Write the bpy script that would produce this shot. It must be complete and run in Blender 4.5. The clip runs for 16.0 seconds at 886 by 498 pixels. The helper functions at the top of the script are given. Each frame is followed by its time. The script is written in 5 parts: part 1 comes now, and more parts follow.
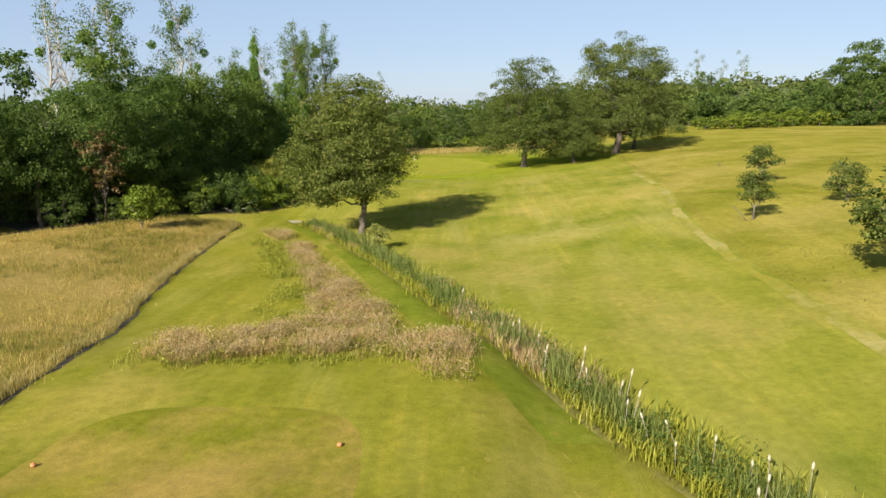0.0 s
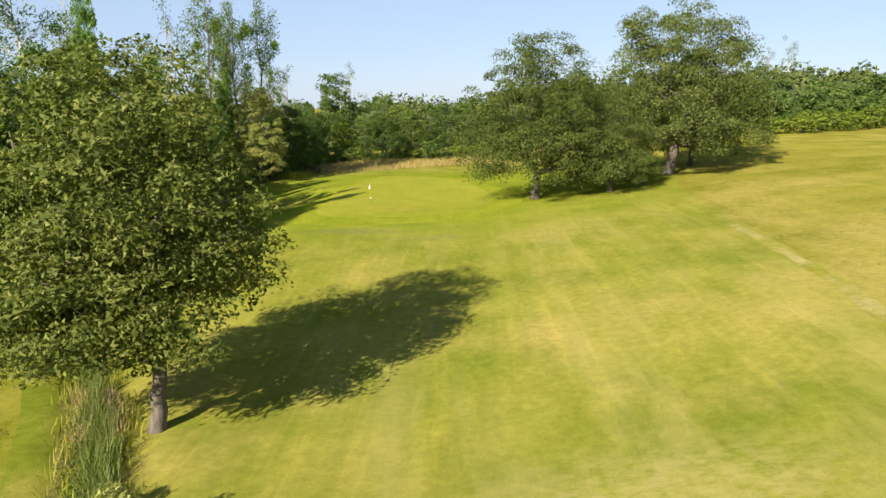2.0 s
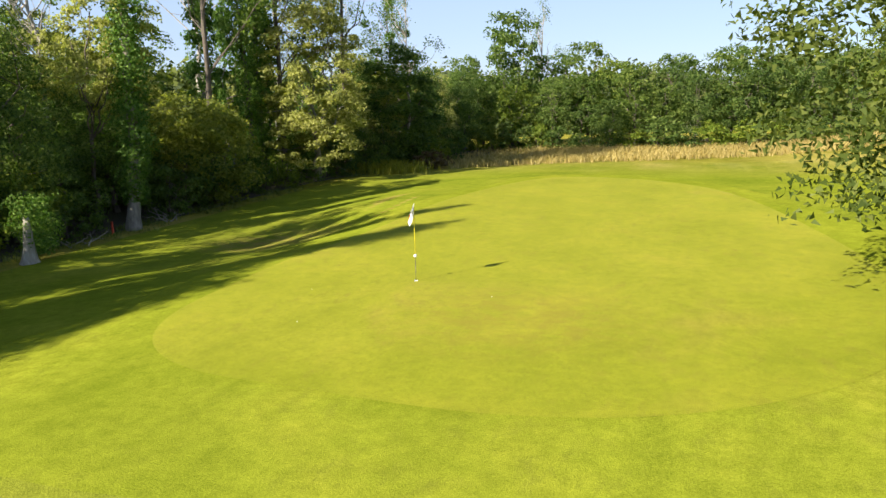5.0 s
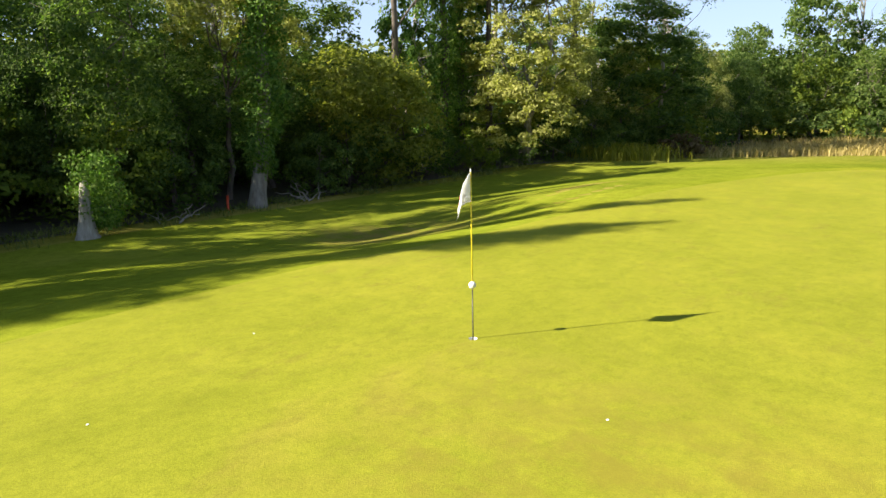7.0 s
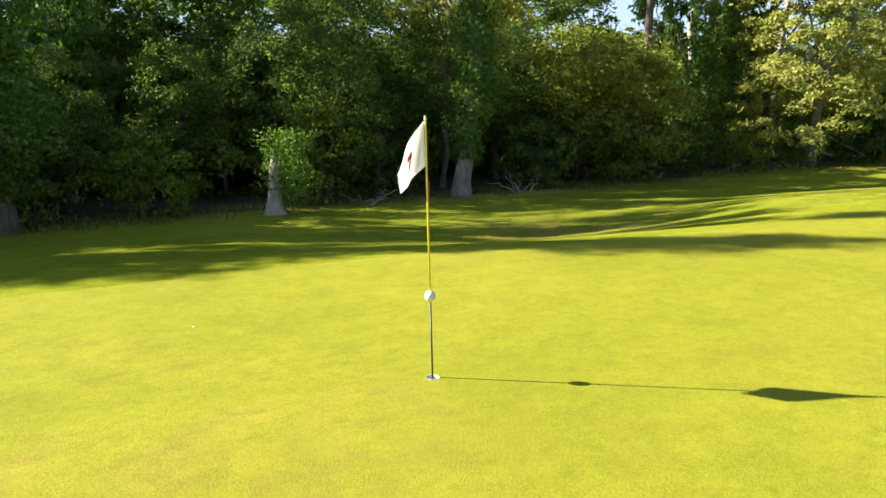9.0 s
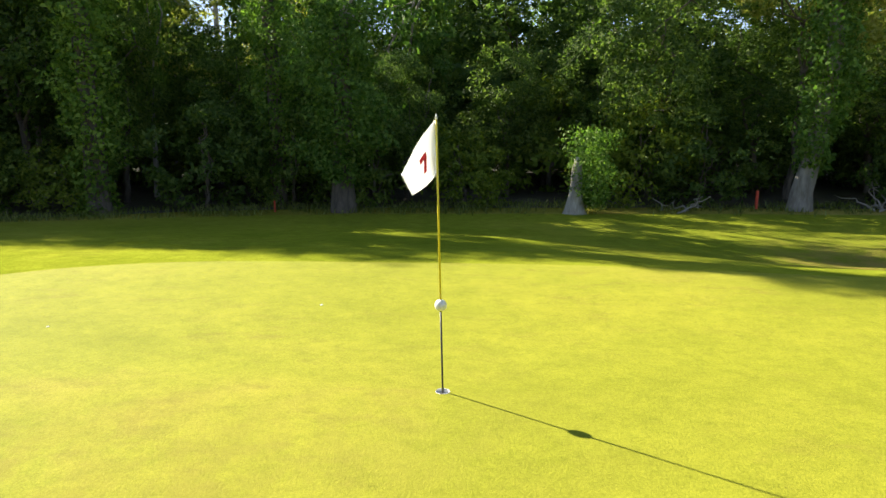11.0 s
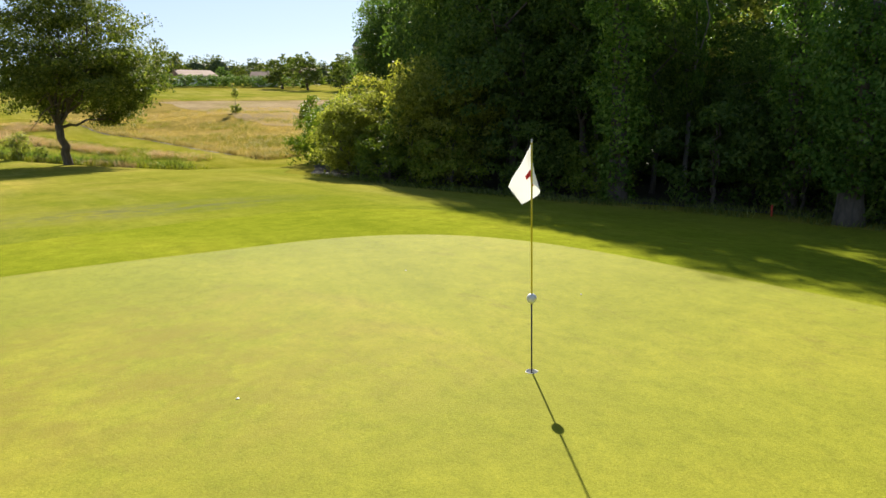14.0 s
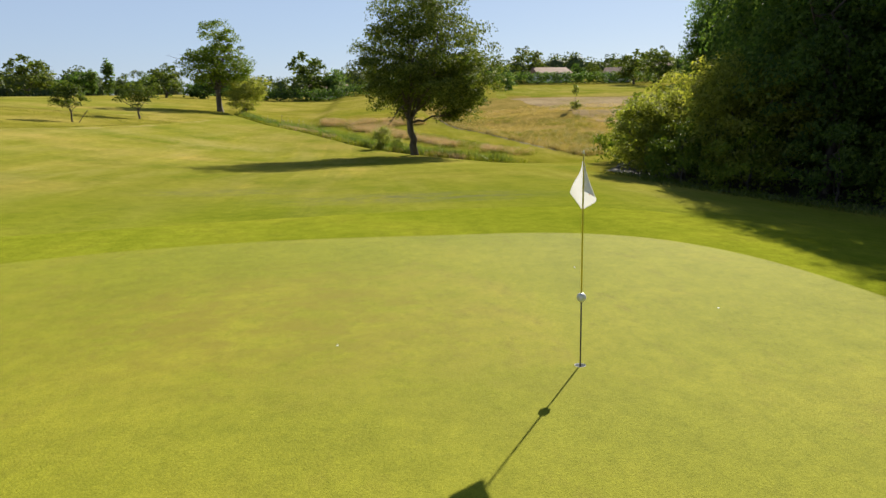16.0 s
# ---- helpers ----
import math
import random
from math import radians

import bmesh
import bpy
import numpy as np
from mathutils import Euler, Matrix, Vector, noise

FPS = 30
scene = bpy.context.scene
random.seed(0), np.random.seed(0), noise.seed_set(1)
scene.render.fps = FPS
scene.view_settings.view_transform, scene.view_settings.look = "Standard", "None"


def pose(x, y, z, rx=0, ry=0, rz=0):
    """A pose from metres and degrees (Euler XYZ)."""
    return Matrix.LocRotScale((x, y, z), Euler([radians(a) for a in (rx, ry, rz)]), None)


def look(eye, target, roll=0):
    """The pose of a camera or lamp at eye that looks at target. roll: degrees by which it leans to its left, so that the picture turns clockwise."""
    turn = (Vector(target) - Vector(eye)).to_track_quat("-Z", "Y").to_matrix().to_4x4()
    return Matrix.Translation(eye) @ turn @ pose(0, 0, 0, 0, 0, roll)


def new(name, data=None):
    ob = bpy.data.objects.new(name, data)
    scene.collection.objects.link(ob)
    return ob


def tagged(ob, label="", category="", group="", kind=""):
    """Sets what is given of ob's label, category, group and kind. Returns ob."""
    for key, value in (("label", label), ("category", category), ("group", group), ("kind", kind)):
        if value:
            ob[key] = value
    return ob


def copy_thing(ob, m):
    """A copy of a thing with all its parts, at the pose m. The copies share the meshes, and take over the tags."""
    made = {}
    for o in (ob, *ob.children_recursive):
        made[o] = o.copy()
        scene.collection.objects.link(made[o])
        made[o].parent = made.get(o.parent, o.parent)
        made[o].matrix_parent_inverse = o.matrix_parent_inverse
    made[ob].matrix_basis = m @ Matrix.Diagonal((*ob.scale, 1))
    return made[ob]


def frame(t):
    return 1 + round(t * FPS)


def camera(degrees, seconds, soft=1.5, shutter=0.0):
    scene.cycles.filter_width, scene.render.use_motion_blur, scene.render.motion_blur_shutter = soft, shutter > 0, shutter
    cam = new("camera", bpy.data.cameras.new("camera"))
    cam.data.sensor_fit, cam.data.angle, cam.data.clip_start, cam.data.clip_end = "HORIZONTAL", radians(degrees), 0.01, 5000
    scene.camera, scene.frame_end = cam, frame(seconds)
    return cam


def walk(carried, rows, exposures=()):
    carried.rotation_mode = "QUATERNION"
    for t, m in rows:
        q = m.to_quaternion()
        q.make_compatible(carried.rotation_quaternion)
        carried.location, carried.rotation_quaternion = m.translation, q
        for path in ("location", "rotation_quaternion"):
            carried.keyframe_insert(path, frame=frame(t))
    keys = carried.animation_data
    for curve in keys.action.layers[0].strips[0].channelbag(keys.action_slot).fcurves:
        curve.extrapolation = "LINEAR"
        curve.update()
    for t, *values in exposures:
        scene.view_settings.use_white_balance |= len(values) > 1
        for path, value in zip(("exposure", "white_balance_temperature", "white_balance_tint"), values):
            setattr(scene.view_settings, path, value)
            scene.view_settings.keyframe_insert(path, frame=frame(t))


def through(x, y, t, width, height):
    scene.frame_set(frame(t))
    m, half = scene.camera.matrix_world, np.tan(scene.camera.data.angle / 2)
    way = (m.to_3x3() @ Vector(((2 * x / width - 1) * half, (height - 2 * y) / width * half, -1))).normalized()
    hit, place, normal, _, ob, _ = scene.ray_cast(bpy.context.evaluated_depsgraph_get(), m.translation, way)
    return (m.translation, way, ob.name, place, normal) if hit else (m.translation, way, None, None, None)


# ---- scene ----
cam = camera(63.7, 16.0)
EXPOSURES = [(0.0, 1.12), (3.0, 1.38), (5.3, 1.48), (8.0, 1.72), (10.5, 1.86), (12.0, 1.78), (13.5, 1.46), (14.5, 1.18), (16.0, 0.94)]
PATH = [
    (0, (7.044, -101.897, 9.074), (6.984, -99.937, 8.68), -0.49),
    (0.5, (7.516, -94.68, 9.412), (7.453, -92.72, 9.02), -0.52),
    (1, (7.982, -86.347, 9.604), (7.918, -84.387, 9.211), -0.58),
    (1.5, (8.414, -76.92, 9.564), (8.357, -74.961, 9.167), -0.69),
    (2, (8.859, -66.635, 9.403), (8.798, -64.677, 9.001), -0.76),
    (2.5, (9.085, -56.423, 9.045), (9.004, -54.466, 8.642), -0.74),
    (3, (8.905, -46.136, 8.547), (8.769, -44.183, 8.14), -0.63),
    (3.2, (8.409, -42.436, 8.248), (8.255, -40.484, 7.843), -0.58),
    (5.3, (6.847, -14.701, 4.313), (6.06, -12.909, 3.904), -0.84),
    (5.5, (6.584, -13.321, 4.044), (5.725, -11.561, 3.637), -0.81),
    (6, (6.125, -10.394, 3.554), (5.093, -8.73, 3.146), -0.65),
    (6.5, (5.676, -8.111, 3.2), (4.488, -6.555, 2.791), -0.59),
    (7, (5.389, -6.441, 2.903), (4.069, -4.994, 2.496), -0.61),
    (7.5, (5.244, -5.105, 2.629), (3.8, -3.782, 2.225), -0.63),
    (8, (5.095, -3.944, 2.372), (3.529, -2.766, 1.971), -0.59),
    (8.2, (5.056, -3.53, 2.291), (3.441, -2.419, 1.892), -0.54),
    (10.5, (5.08, 0.014, 2.153), (3.119, 0.021, 1.761), -0.21),
    (11, (5.112, 0.703, 2.17), (3.168, 0.438, 1.779), -0.19),
    (11.5, (5.106, 1.392, 2.212), (3.219, 0.857, 1.818), -0.2),
    (12, (5.026, 2.092, 2.258), (3.235, 1.294, 1.862), -0.33),
    (12.5, (4.885, 2.769, 2.306), (3.226, 1.725, 1.908), -0.42),
    (13, (4.669, 3.413, 2.334), (3.175, 2.145, 1.935), -0.56),
    (13.5, (4.421, 4.062, 2.376), (3.12, 2.596, 1.978), -0.57),
    (14, (4.062, 4.669, 2.423), (2.976, 3.038, 2.024), -0.69),
    (14.5, (3.63, 5.243, 2.478), (2.774, 3.481, 2.078), -0.81),
    (15, (3.135, 5.717, 2.51), (2.509, 3.86, 2.11), -0.84),
    (15.5, (2.567, 6.097, 2.533), (2.165, 4.179, 2.134), -0.9),
    (16, (1.986, 6.457, 2.562), (1.789, 4.507, 2.163), -0.98),
]
walk(cam, [(t, look(eye, target, roll)) for t, eye, target, roll in PATH], EXPOSURES)

# ---- light ----
SUN_TURN, SUN_HIGH = radians(30.9), radians(29.9)
SUN_FROM = Vector((-math.sin(SUN_TURN) * math.cos(SUN_HIGH), -math.cos(SUN_TURN) * math.cos(SUN_HIGH), math.sin(SUN_HIGH)))
world = bpy.data.worlds.new("sky")
scene.world = world
world.use_nodes = True
wn = world.node_tree
sky = wn.nodes.new("ShaderNodeTexSky")
sky.sky_type, sky.sun_disc = "NISHITA", False
sky.sun_elevation, sky.sun_rotation = SUN_HIGH, math.pi + SUN_TURN
sky.air_density, sky.dust_density, sky.ozone_density = 0.9, 0.25, 2.5
haze = wn.nodes.new("ShaderNodeMix")            # thin summer haze evens the blue out
haze.data_type = "RGBA"
haze.inputs[7].default_value = (4.9, 6.1, 8.5, 1)
way = wn.nodes.new("ShaderNodeSeparateXYZ")      # it lies low over the land and thins out overhead
wn.links.new(wn.nodes.new("ShaderNodeTexCoord").outputs["Generated"], way.inputs[0])
thick = wn.nodes.new("ShaderNodeMapRange")
thick.interpolation_type = "SMOOTHSTEP"
thick.inputs[1].default_value, thick.inputs[2].default_value, thick.inputs[3].default_value, thick.inputs[4].default_value = 0.15, 0.75, 0.62, 0.14
wn.links.new(way.outputs[2], thick.inputs[0])
wn.links.new(thick.outputs[0], haze.inputs[0])
wn.links.new(sky.outputs[0], haze.inputs[6])
wn.links.new(haze.outputs[2], wn.nodes["Background"].inputs[0])
wn.nodes["Background"].inputs[1].default_value = 0.05
sun_data = bpy.data.lights.new("sun", "SUN")
sun_data.energy, sun_data.angle, sun_data.color = 5.0, radians(0.6), (1.0, 0.92, 0.76)
sun = new("sun", sun_data)
sun.matrix_basis = look(SUN_FROM * 100, (0, 0, 0))


# ---- materials ----
def nodes_of(name):
    m = bpy.data.materials.new(name)
    m.use_nodes = True
    return m, m.node_tree, m.node_tree.nodes["Principled BSDF"]


def add(nt, kind, links=(), **values):
    n = nt.nodes.new(kind)
    for key, v in values.items():
        n.inputs[key.replace("_", " ")].default_value = v
    for socket, source in links:
        nt.links.new(source, n.inputs[socket])
    return n


def ramp(nt, fac, stops):
    r = nt.nodes.new("ShaderNodeValToRGB")
    while len(r.color_ramp.elements) < len(stops):
        r.color_ramp.elements.new(0.5)
    for e, (at, c) in zip(r.color_ramp.elements, stops):
        e.position, e.color = at, (*c, 1)
    nt.links.new(fac, r.inputs[0])
    return r.outputs[0]


def mix(nt, fac, a, b, blend="MIX"):
    n = nt.nodes.new("ShaderNodeMix")
    n.data_type, n.blend_type = "RGBA", blend
    if isinstance(fac, float):
        n.inputs[0].default_value = fac
    else:
        nt.links.new(fac, n.inputs[0])
    for socket, v in ((6, a), (7, b)):
        if isinstance(v, tuple):
            n.inputs[socket].default_value = (*v, 1)
        else:
            nt.links.new(v, n.inputs[socket])
    return n.outputs[2]


def noise_of(nt, scale, detail=4.0, stretch=None, rough=0.6):
    co = nt.nodes.new("ShaderNodeNewGeometry").outputs["Position"]
    if stretch:
        mp = nt.nodes.new("ShaderNodeMapping")
        mp.inputs["Scale"].default_value = stretch
        nt.links.new(co, mp.inputs[0])
        co = mp.outputs[0]
    n = add(nt, "ShaderNodeTexNoise", [("Vector", co)], Scale=scale, Detail=detail, Roughness=rough)
    return n.outputs[0]


def turf(name, low, mid, high, dry, dry_from=0.55, dry_to=0.75, fine=40.0, relief=0.02, patch=0.16, streaks=0.45, tufts=0.75, lines=None, mottle=None, sheen=0.0):
    """Grass seen from some metres: broad patches, dry places and a fine blade grain."""
    m, nt, bs = nodes_of(name)
    c = ramp(nt, noise_of(nt, patch, 5.0), [(0.30, low), (0.5, mid), (0.70, high)])
    d = nt.nodes.new("ShaderNodeMapRange")
    d.inputs[1].default_value, d.inputs[2].default_value = dry_from, dry_to
    nt.links.new(noise_of(nt, patch * 0.55, 6.0, (1.0, 0.8, 1.0), 0.65), d.inputs[0])
    c = mix(nt, d.outputs[0], c, dry)
    streak = ramp(nt, noise_of(nt, 0.9, 4.0, (1.0, 0.16, 1.0), 0.6), [(0.35, (0.84, 0.86, 0.82)), (0.65, (1.14, 1.12, 1.12))])
    c = mix(nt, streaks, c, streak, "MULTIPLY")
    tuft = ramp(nt, noise_of(nt, 2.6, 5.0, None, 0.7), [(0.3, (0.72, 0.74, 0.7)), (0.7, (1.2, 1.18, 1.2))])
    c = mix(nt, tufts, c, tuft, "MULTIPLY")
    if lines:                                           # dry wheel and mower lines along the hole
        wide = ramp(nt, noise_of(nt, 0.36, 6.0, (1.0, 0.16, 1.0), 0.66), [(0.47, (0, 0, 0)), (0.66, (1, 1, 1))])
        part_of = ramp(nt, noise_of(nt, 0.09, 3.0, (1.0, 0.6, 1.0), 0.6), [(0.36, (0, 0, 0)), (0.66, (0.5, 0.5, 0.5))])
        c = mix(nt, mix(nt, 1.0, wide, part_of, "MULTIPLY"), c, lines)
        thin = ramp(nt, noise_of(nt, 1.7, 3.0, (1.0, 0.03, 1.0), 0.5), [(0.57, (1.0, 1.0, 1.0)), (0.66, (1.12, 1.08, 1.1))])
        c = mix(nt, 1.0, c, thin, "MULTIPLY")
    if mottle:                                          # small brownish and dark worn spots, in groups
        spot = ramp(nt, noise_of(nt, 2.4, 6.0, (1.0, 0.55, 1.0), 0.72), [(0.52, (0, 0, 0)), (0.70, (0.75, 0.75, 0.75))])
        where = ramp(nt, noise_of(nt, 0.26, 3.0, None, 0.6), [(0.40, (0.12, 0.12, 0.12)), (0.60, (1, 1, 1))])
        c = mix(nt, mix(nt, 1.0, spot, where, "MULTIPLY"), c, mottle)
        fleck = ramp(nt, noise_of(nt, 11.0, 5.0, (1.0, 0.7, 1.0), 0.75), [(0.32, (0.70, 0.74, 0.62)), (0.5, (1.0, 1.0, 1.0)), (0.72, (1.16, 1.14, 1.2))])
        c = mix(nt, 0.45, c, fleck, "MULTIPLY")
    grain_f = noise_of(nt, fine, 3.0, (1.0, 1.0, 0.3), 0.75)
    grain = ramp(nt, grain_f, [(0.25, (0.6, 0.62, 0.55)), (0.75, (1.35, 1.32, 1.35))])
    c = mix(nt, 0.7, c, grain, "MULTIPLY")
    nt.links.new(c, bs.inputs["Base Color"])
    bs.inputs["Roughness"].default_value = 0.9
    bs.inputs["Specular IOR Level"].default_value = sheen
    b = add(nt, "ShaderNodeBump", [("Height", grain_f)], Strength=0.6, Distance=relief)
    nt.links.new(b.outputs[0], bs.inputs["Normal"])
    return m


def stain(nt, base, cx, cy, rx, ry, colour, strength):
    """A worn or damp place in turf, ragged at its edge."""
    mp = nt.nodes.new("ShaderNodeMapping")
    mp.inputs["Location"].default_value = (-cx / rx, -cy / ry, 0)
    mp.inputs["Scale"].default_value = (1 / rx, 1 / ry, 0)
    nt.links.new(nt.nodes.new("ShaderNodeNewGeometry").outputs["Position"], mp.inputs[0])
    far = add(nt, "ShaderNodeVectorMath", [(0, mp.outputs[0])])
    far.operation = "LENGTH"
    near = nt.nodes.new("ShaderNodeMapRange")
    near.inputs[1].default_value, near.inputs[2].default_value, near.inputs[3].default_value, near.inputs[4].default_value = 0.3, 1.0, strength, 0.0
    nt.links.new(far.outputs["Value"], near.inputs[0])
    rag = ramp(nt, noise_of(nt, 1.3, 6.0, (1.0, 1.6, 1.0), 0.72), [(0.40, (0, 0, 0)), (0.60, (1, 1, 1))])
    return mix(nt, mix(nt, 1.0, near.outputs[0], rag, "MULTIPLY"), base, colour)


def leafage(name, dark, mid, light, through=0.35, glow=(0.9, 1.0, 0.35)):
    """Leaves: a tint of its own for each leaf and each plant, and light that passes through."""
    m, nt, bs = nodes_of(name)
    g = nt.nodes.new("ShaderNodeNewGeometry")
    c = ramp(nt, g.outputs["Random Per Island"], [(0.0, dark), (0.55, mid), (1.0, light)])
    o = nt.nodes.new("ShaderNodeObjectInfo")
    tint = ramp(nt, o.outputs["Random"], [(0.0, (0.80, 0.84, 0.75)), (0.5, (1.0, 1.0, 1.0)), (1.0, (1.2, 1.12, 0.9))])
    c = mix(nt, 1.0, c, tint, "MULTIPLY")
    c = mix(nt, 0.6, c, ramp(nt, noise_of(nt, 0.7, 3.0), [(0.3, (0.75, 0.8, 0.7)), (0.7, (1.2, 1.15, 1.0))]), "MULTIPLY")
    nt.links.new(c, bs.inputs["Base Color"])
    bs.inputs["Roughness"].default_value = 0.6
    bs.inputs["Specular IOR Level"].default_value = 0.14
    tr = nt.nodes.new("ShaderNodeBsdfTranslucent")
    nt.links.new(mix(nt, 1.0, c, glow, "MULTIPLY"), tr.inputs[0])
    ms = nt.nodes.new("ShaderNodeMixShader")
    ms.inputs[0].default_value = through
    nt.links.new(bs.outputs[0], ms.inputs[1])
    nt.links.new(tr.outputs[0], ms.inputs[2])
    nt.links.new(ms.outputs[0], nt.nodes["Material Output"].inputs[0])
    return m


def rough_mat(name, a, b, scale=8.0, relief=0.03, roughness=0.85, stretch=None, metal=0.0):
    m, nt, bs = nodes_of(name)
    f = noise_of(nt, scale, 6.0, stretch, 0.65)
    c = ramp(nt, f, [(0.3, a), (0.7, b)])
    c = mix(nt, 0.4, c, ramp(nt, noise_of(nt, scale * 0.17, 3.0), [(0.3, (0.7, 0.7, 0.7)), (0.7, (1.2, 1.2, 1.2))]), "MULTIPLY")
    nt.links.new(c, bs.inputs["Base Color"])
    bs.inputs["Roughness"].default_value = roughness
    bs.inputs["Metallic"].default_value = metal
    bp = add(nt, "ShaderNodeBump", [("Height", f)], Strength=0.7, Distance=relief)
    nt.links.new(bp.outputs[0], bs.inputs["Normal"])
    return m


M_ROUGH = turf("rough_grass", (0.158, 0.158, 0.018), (0.232, 0.214, 0.034), (0.292, 0.256, 0.052), (0.350, 0.285, 0.080), 0.48, 0.72, 18.0, 0.06)
M_STRIP = turf("mown_strip_turf", (0.118, 0.150, 0.014), (0.160, 0.186, 0.020), (0.205, 0.216, 0.028), (0.290, 0.248, 0.055), 0.52, 0.72, 26.0, 0.03, 0.3)
M_FAIRWAY = turf("fairway_turf", (0.138, 0.164, 0.018), (0.206, 0.210, 0.030), (0.262, 0.240, 0.046), (0.345, 0.276, 0.078), 0.50, 0.74, 30.0, 0.03, lines=(0.37, 0.31, 0.11))
M_FRINGE = turf("fringe_turf", (0.168, 0.202, 0.015), (0.212, 0.240, 0.020), (0.252, 0.262, 0.025), (0.300, 0.262, 0.042), 0.60, 0.85, 30.0, 0.02, 0.25, mottle=(0.15, 0.16, 0.02))
M_GREEN = turf("green_turf", (0.212, 0.224, 0.016), (0.244, 0.251, 0.020), (0.274, 0.267, 0.024), (0.284, 0.238, 0.039), 0.58, 0.80, 60.0, 0.010, 0.35, 0.25, 0.45, mottle=(0.206, 0.178, 0.026), sheen=0.085)
M_TEE = turf("tee_turf", (0.140, 0.150, 0.014), (0.205, 0.190, 0.024), (0.262, 0.225, 0.036), (0.310, 0.225, 0.060), 0.46, 0.66, 30.0, 0.02, 0.35, mottle=(0.20, 0.15, 0.05))
M_PATH = turf("mown_path_turf", (0.138, 0.152, 0.014), (0.192, 0.192, 0.022), (0.245, 0.224, 0.032), (0.325, 0.262, 0.062), 0.52, 0.72, 26.0, 0.04, lines=(0.40, 0.34, 0.10))
M_STRAWFIELD = turf("dry_field", (0.212, 0.168, 0.038), (0.280, 0.212, 0.062), (0.340, 0.245, 0.090), (0.168, 0.160, 0.030), 0.56, 0.70, 12.0, 0.1)
M_PINKFIELD = turf("dry_pink_field", (0.255, 0.190, 0.105), (0.320, 0.245, 0.145), (0.370, 0.292, 0.180), (0.255, 0.220, 0.075), 0.56, 0.75, 12.0, 0.1)
M_WORN = turf("worn_dry_turf", (0.25, 0.228, 0.060), (0.30, 0.266, 0.085), (0.35, 0.305, 0.115), (0.23, 0.215, 0.035), 0.45, 0.60, 26.0, 0.03, 0.6)
# the fairway is watered towards the green: deeper green, fewer dry places
wnt = M_FAIRWAY.node_tree
wbs = wnt.nodes["Principled BSDF"]
w_base = wbs.inputs["Base Color"].links[0].from_socket
w_fleck = wbs.inputs["Normal"].links[0].from_node.inputs["Height"].links[0].from_socket
w_wet = ramp(wnt, noise_of(wnt, 0.22, 6.0, (0.8, 1.3, 1.0), 0.68), [(0.30, (0.124, 0.164, 0.012)), (0.5, (0.186, 0.221, 0.017)), (0.70, (0.240, 0.251, 0.027))])
w_wet = mix(wnt, 1.0, w_wet, ramp(wnt, noise_of(wnt, 3.2, 5.0, None, 0.72), [(0.3, (0.72, 0.74, 0.7)), (0.7, (1.2, 1.18, 1.2))]), "MULTIPLY")
w_wet = mix(wnt, 0.8, w_wet, ramp(wnt, w_fleck, [(0.25, (0.6, 0.62, 0.55)), (0.75, (1.35, 1.32, 1.35))]), "MULTIPLY")
w_at = add(wnt, "ShaderNodeVectorMath", [(0, wnt.nodes.new("ShaderNodeNewGeometry").outputs["Position"])])
w_at.operation = "DISTANCE"
w_at.inputs[1].default_value = (2.0, 10.0, 0.0)
w_near = wnt.nodes.new("ShaderNodeMapRange")
w_near.inputs[1].default_value, w_near.inputs[2].default_value, w_near.inputs[3].default_value, w_near.inputs[4].default_value = 19.0, 31.0, 0.9, 0.0
wnt.links.new(w_at.outputs["Value"], w_near.inputs[0])
w_all = mix(wnt, w_near.outputs[0], w_base, w_wet)
w_all = stain(wnt, w_all, -9.3, 7.6, 4.2, 3.2, (0.26, 0.19, 0.055), 0.8)        # dry hollow beside the green
w_all = stain(wnt, w_all, 0.6, -13.8, 5.5, 1.7, (0.135, 0.135, 0.062), 0.8)     # damp grey places before the green
w_all = stain(wnt, w_all, 6.5, -16.5, 4.0, 1.6, (0.150, 0.150, 0.055), 0.7)
w_all = stain(wnt, w_all, 14.0, -50.5, 7.0, 3.5, (0.33, 0.28, 0.10), 0.7)       # dry crown of the fairway
wnt.links.new(w_all, wbs.inputs["Base Color"])
# the outer pass of the mower lies the other way and looks deeper green
gnt = M_GREEN.node_tree
gbs = gnt.nodes["Principled BSDF"]
g_base = gbs.inputs["Base Color"].links[0].from_socket
g_away = add(gnt, "ShaderNodeVectorMath", [(0, gnt.nodes.new("ShaderNodeNewGeometry").outputs["Position"])])
g_away.operation = "DISTANCE"
g_away.inputs[1].default_value = (-9.0, 14.0, 0.0)
g_edge = gnt.nodes.new("ShaderNodeMapRange")
g_edge.inputs[1].default_value, g_edge.inputs[2].default_value, g_edge.inputs[4].default_value = 21.2, 23.0, 0.6
gnt.links.new(g_away.outputs["Value"], g_edge.inputs[0])
g_base = stain(gnt, g_base, 3.4, -2.4, 3.6, 3.4, (0.215, 0.176, 0.024), 0.66)
g_base = stain(gnt, g_base, 1.2, -0.4, 2.6, 2.0, (0.225, 0.205, 0.028), 0.35)
gnt.links.new(mix(gnt, g_edge.outputs[0], g_base, mix(gnt, 1.0, g_base, (0.80, 0.87, 0.60), "MULTIPLY")), gbs.inputs["Base Color"])
# soil with shade put into its colour: far darker than lit ground
M_SHADESOIL = rough_mat("wood_shade_floor", (0.03, 0.025, 0.015), (0.07, 0.055, 0.03), 3.0, 0.05)
L_OAK = leafage("oak_leaves", (0.058, 0.085, 0.019), (0.122, 0.153, 0.039), (0.235, 0.252, 0.082), 0.46, (0.86, 1.0, 0.34))
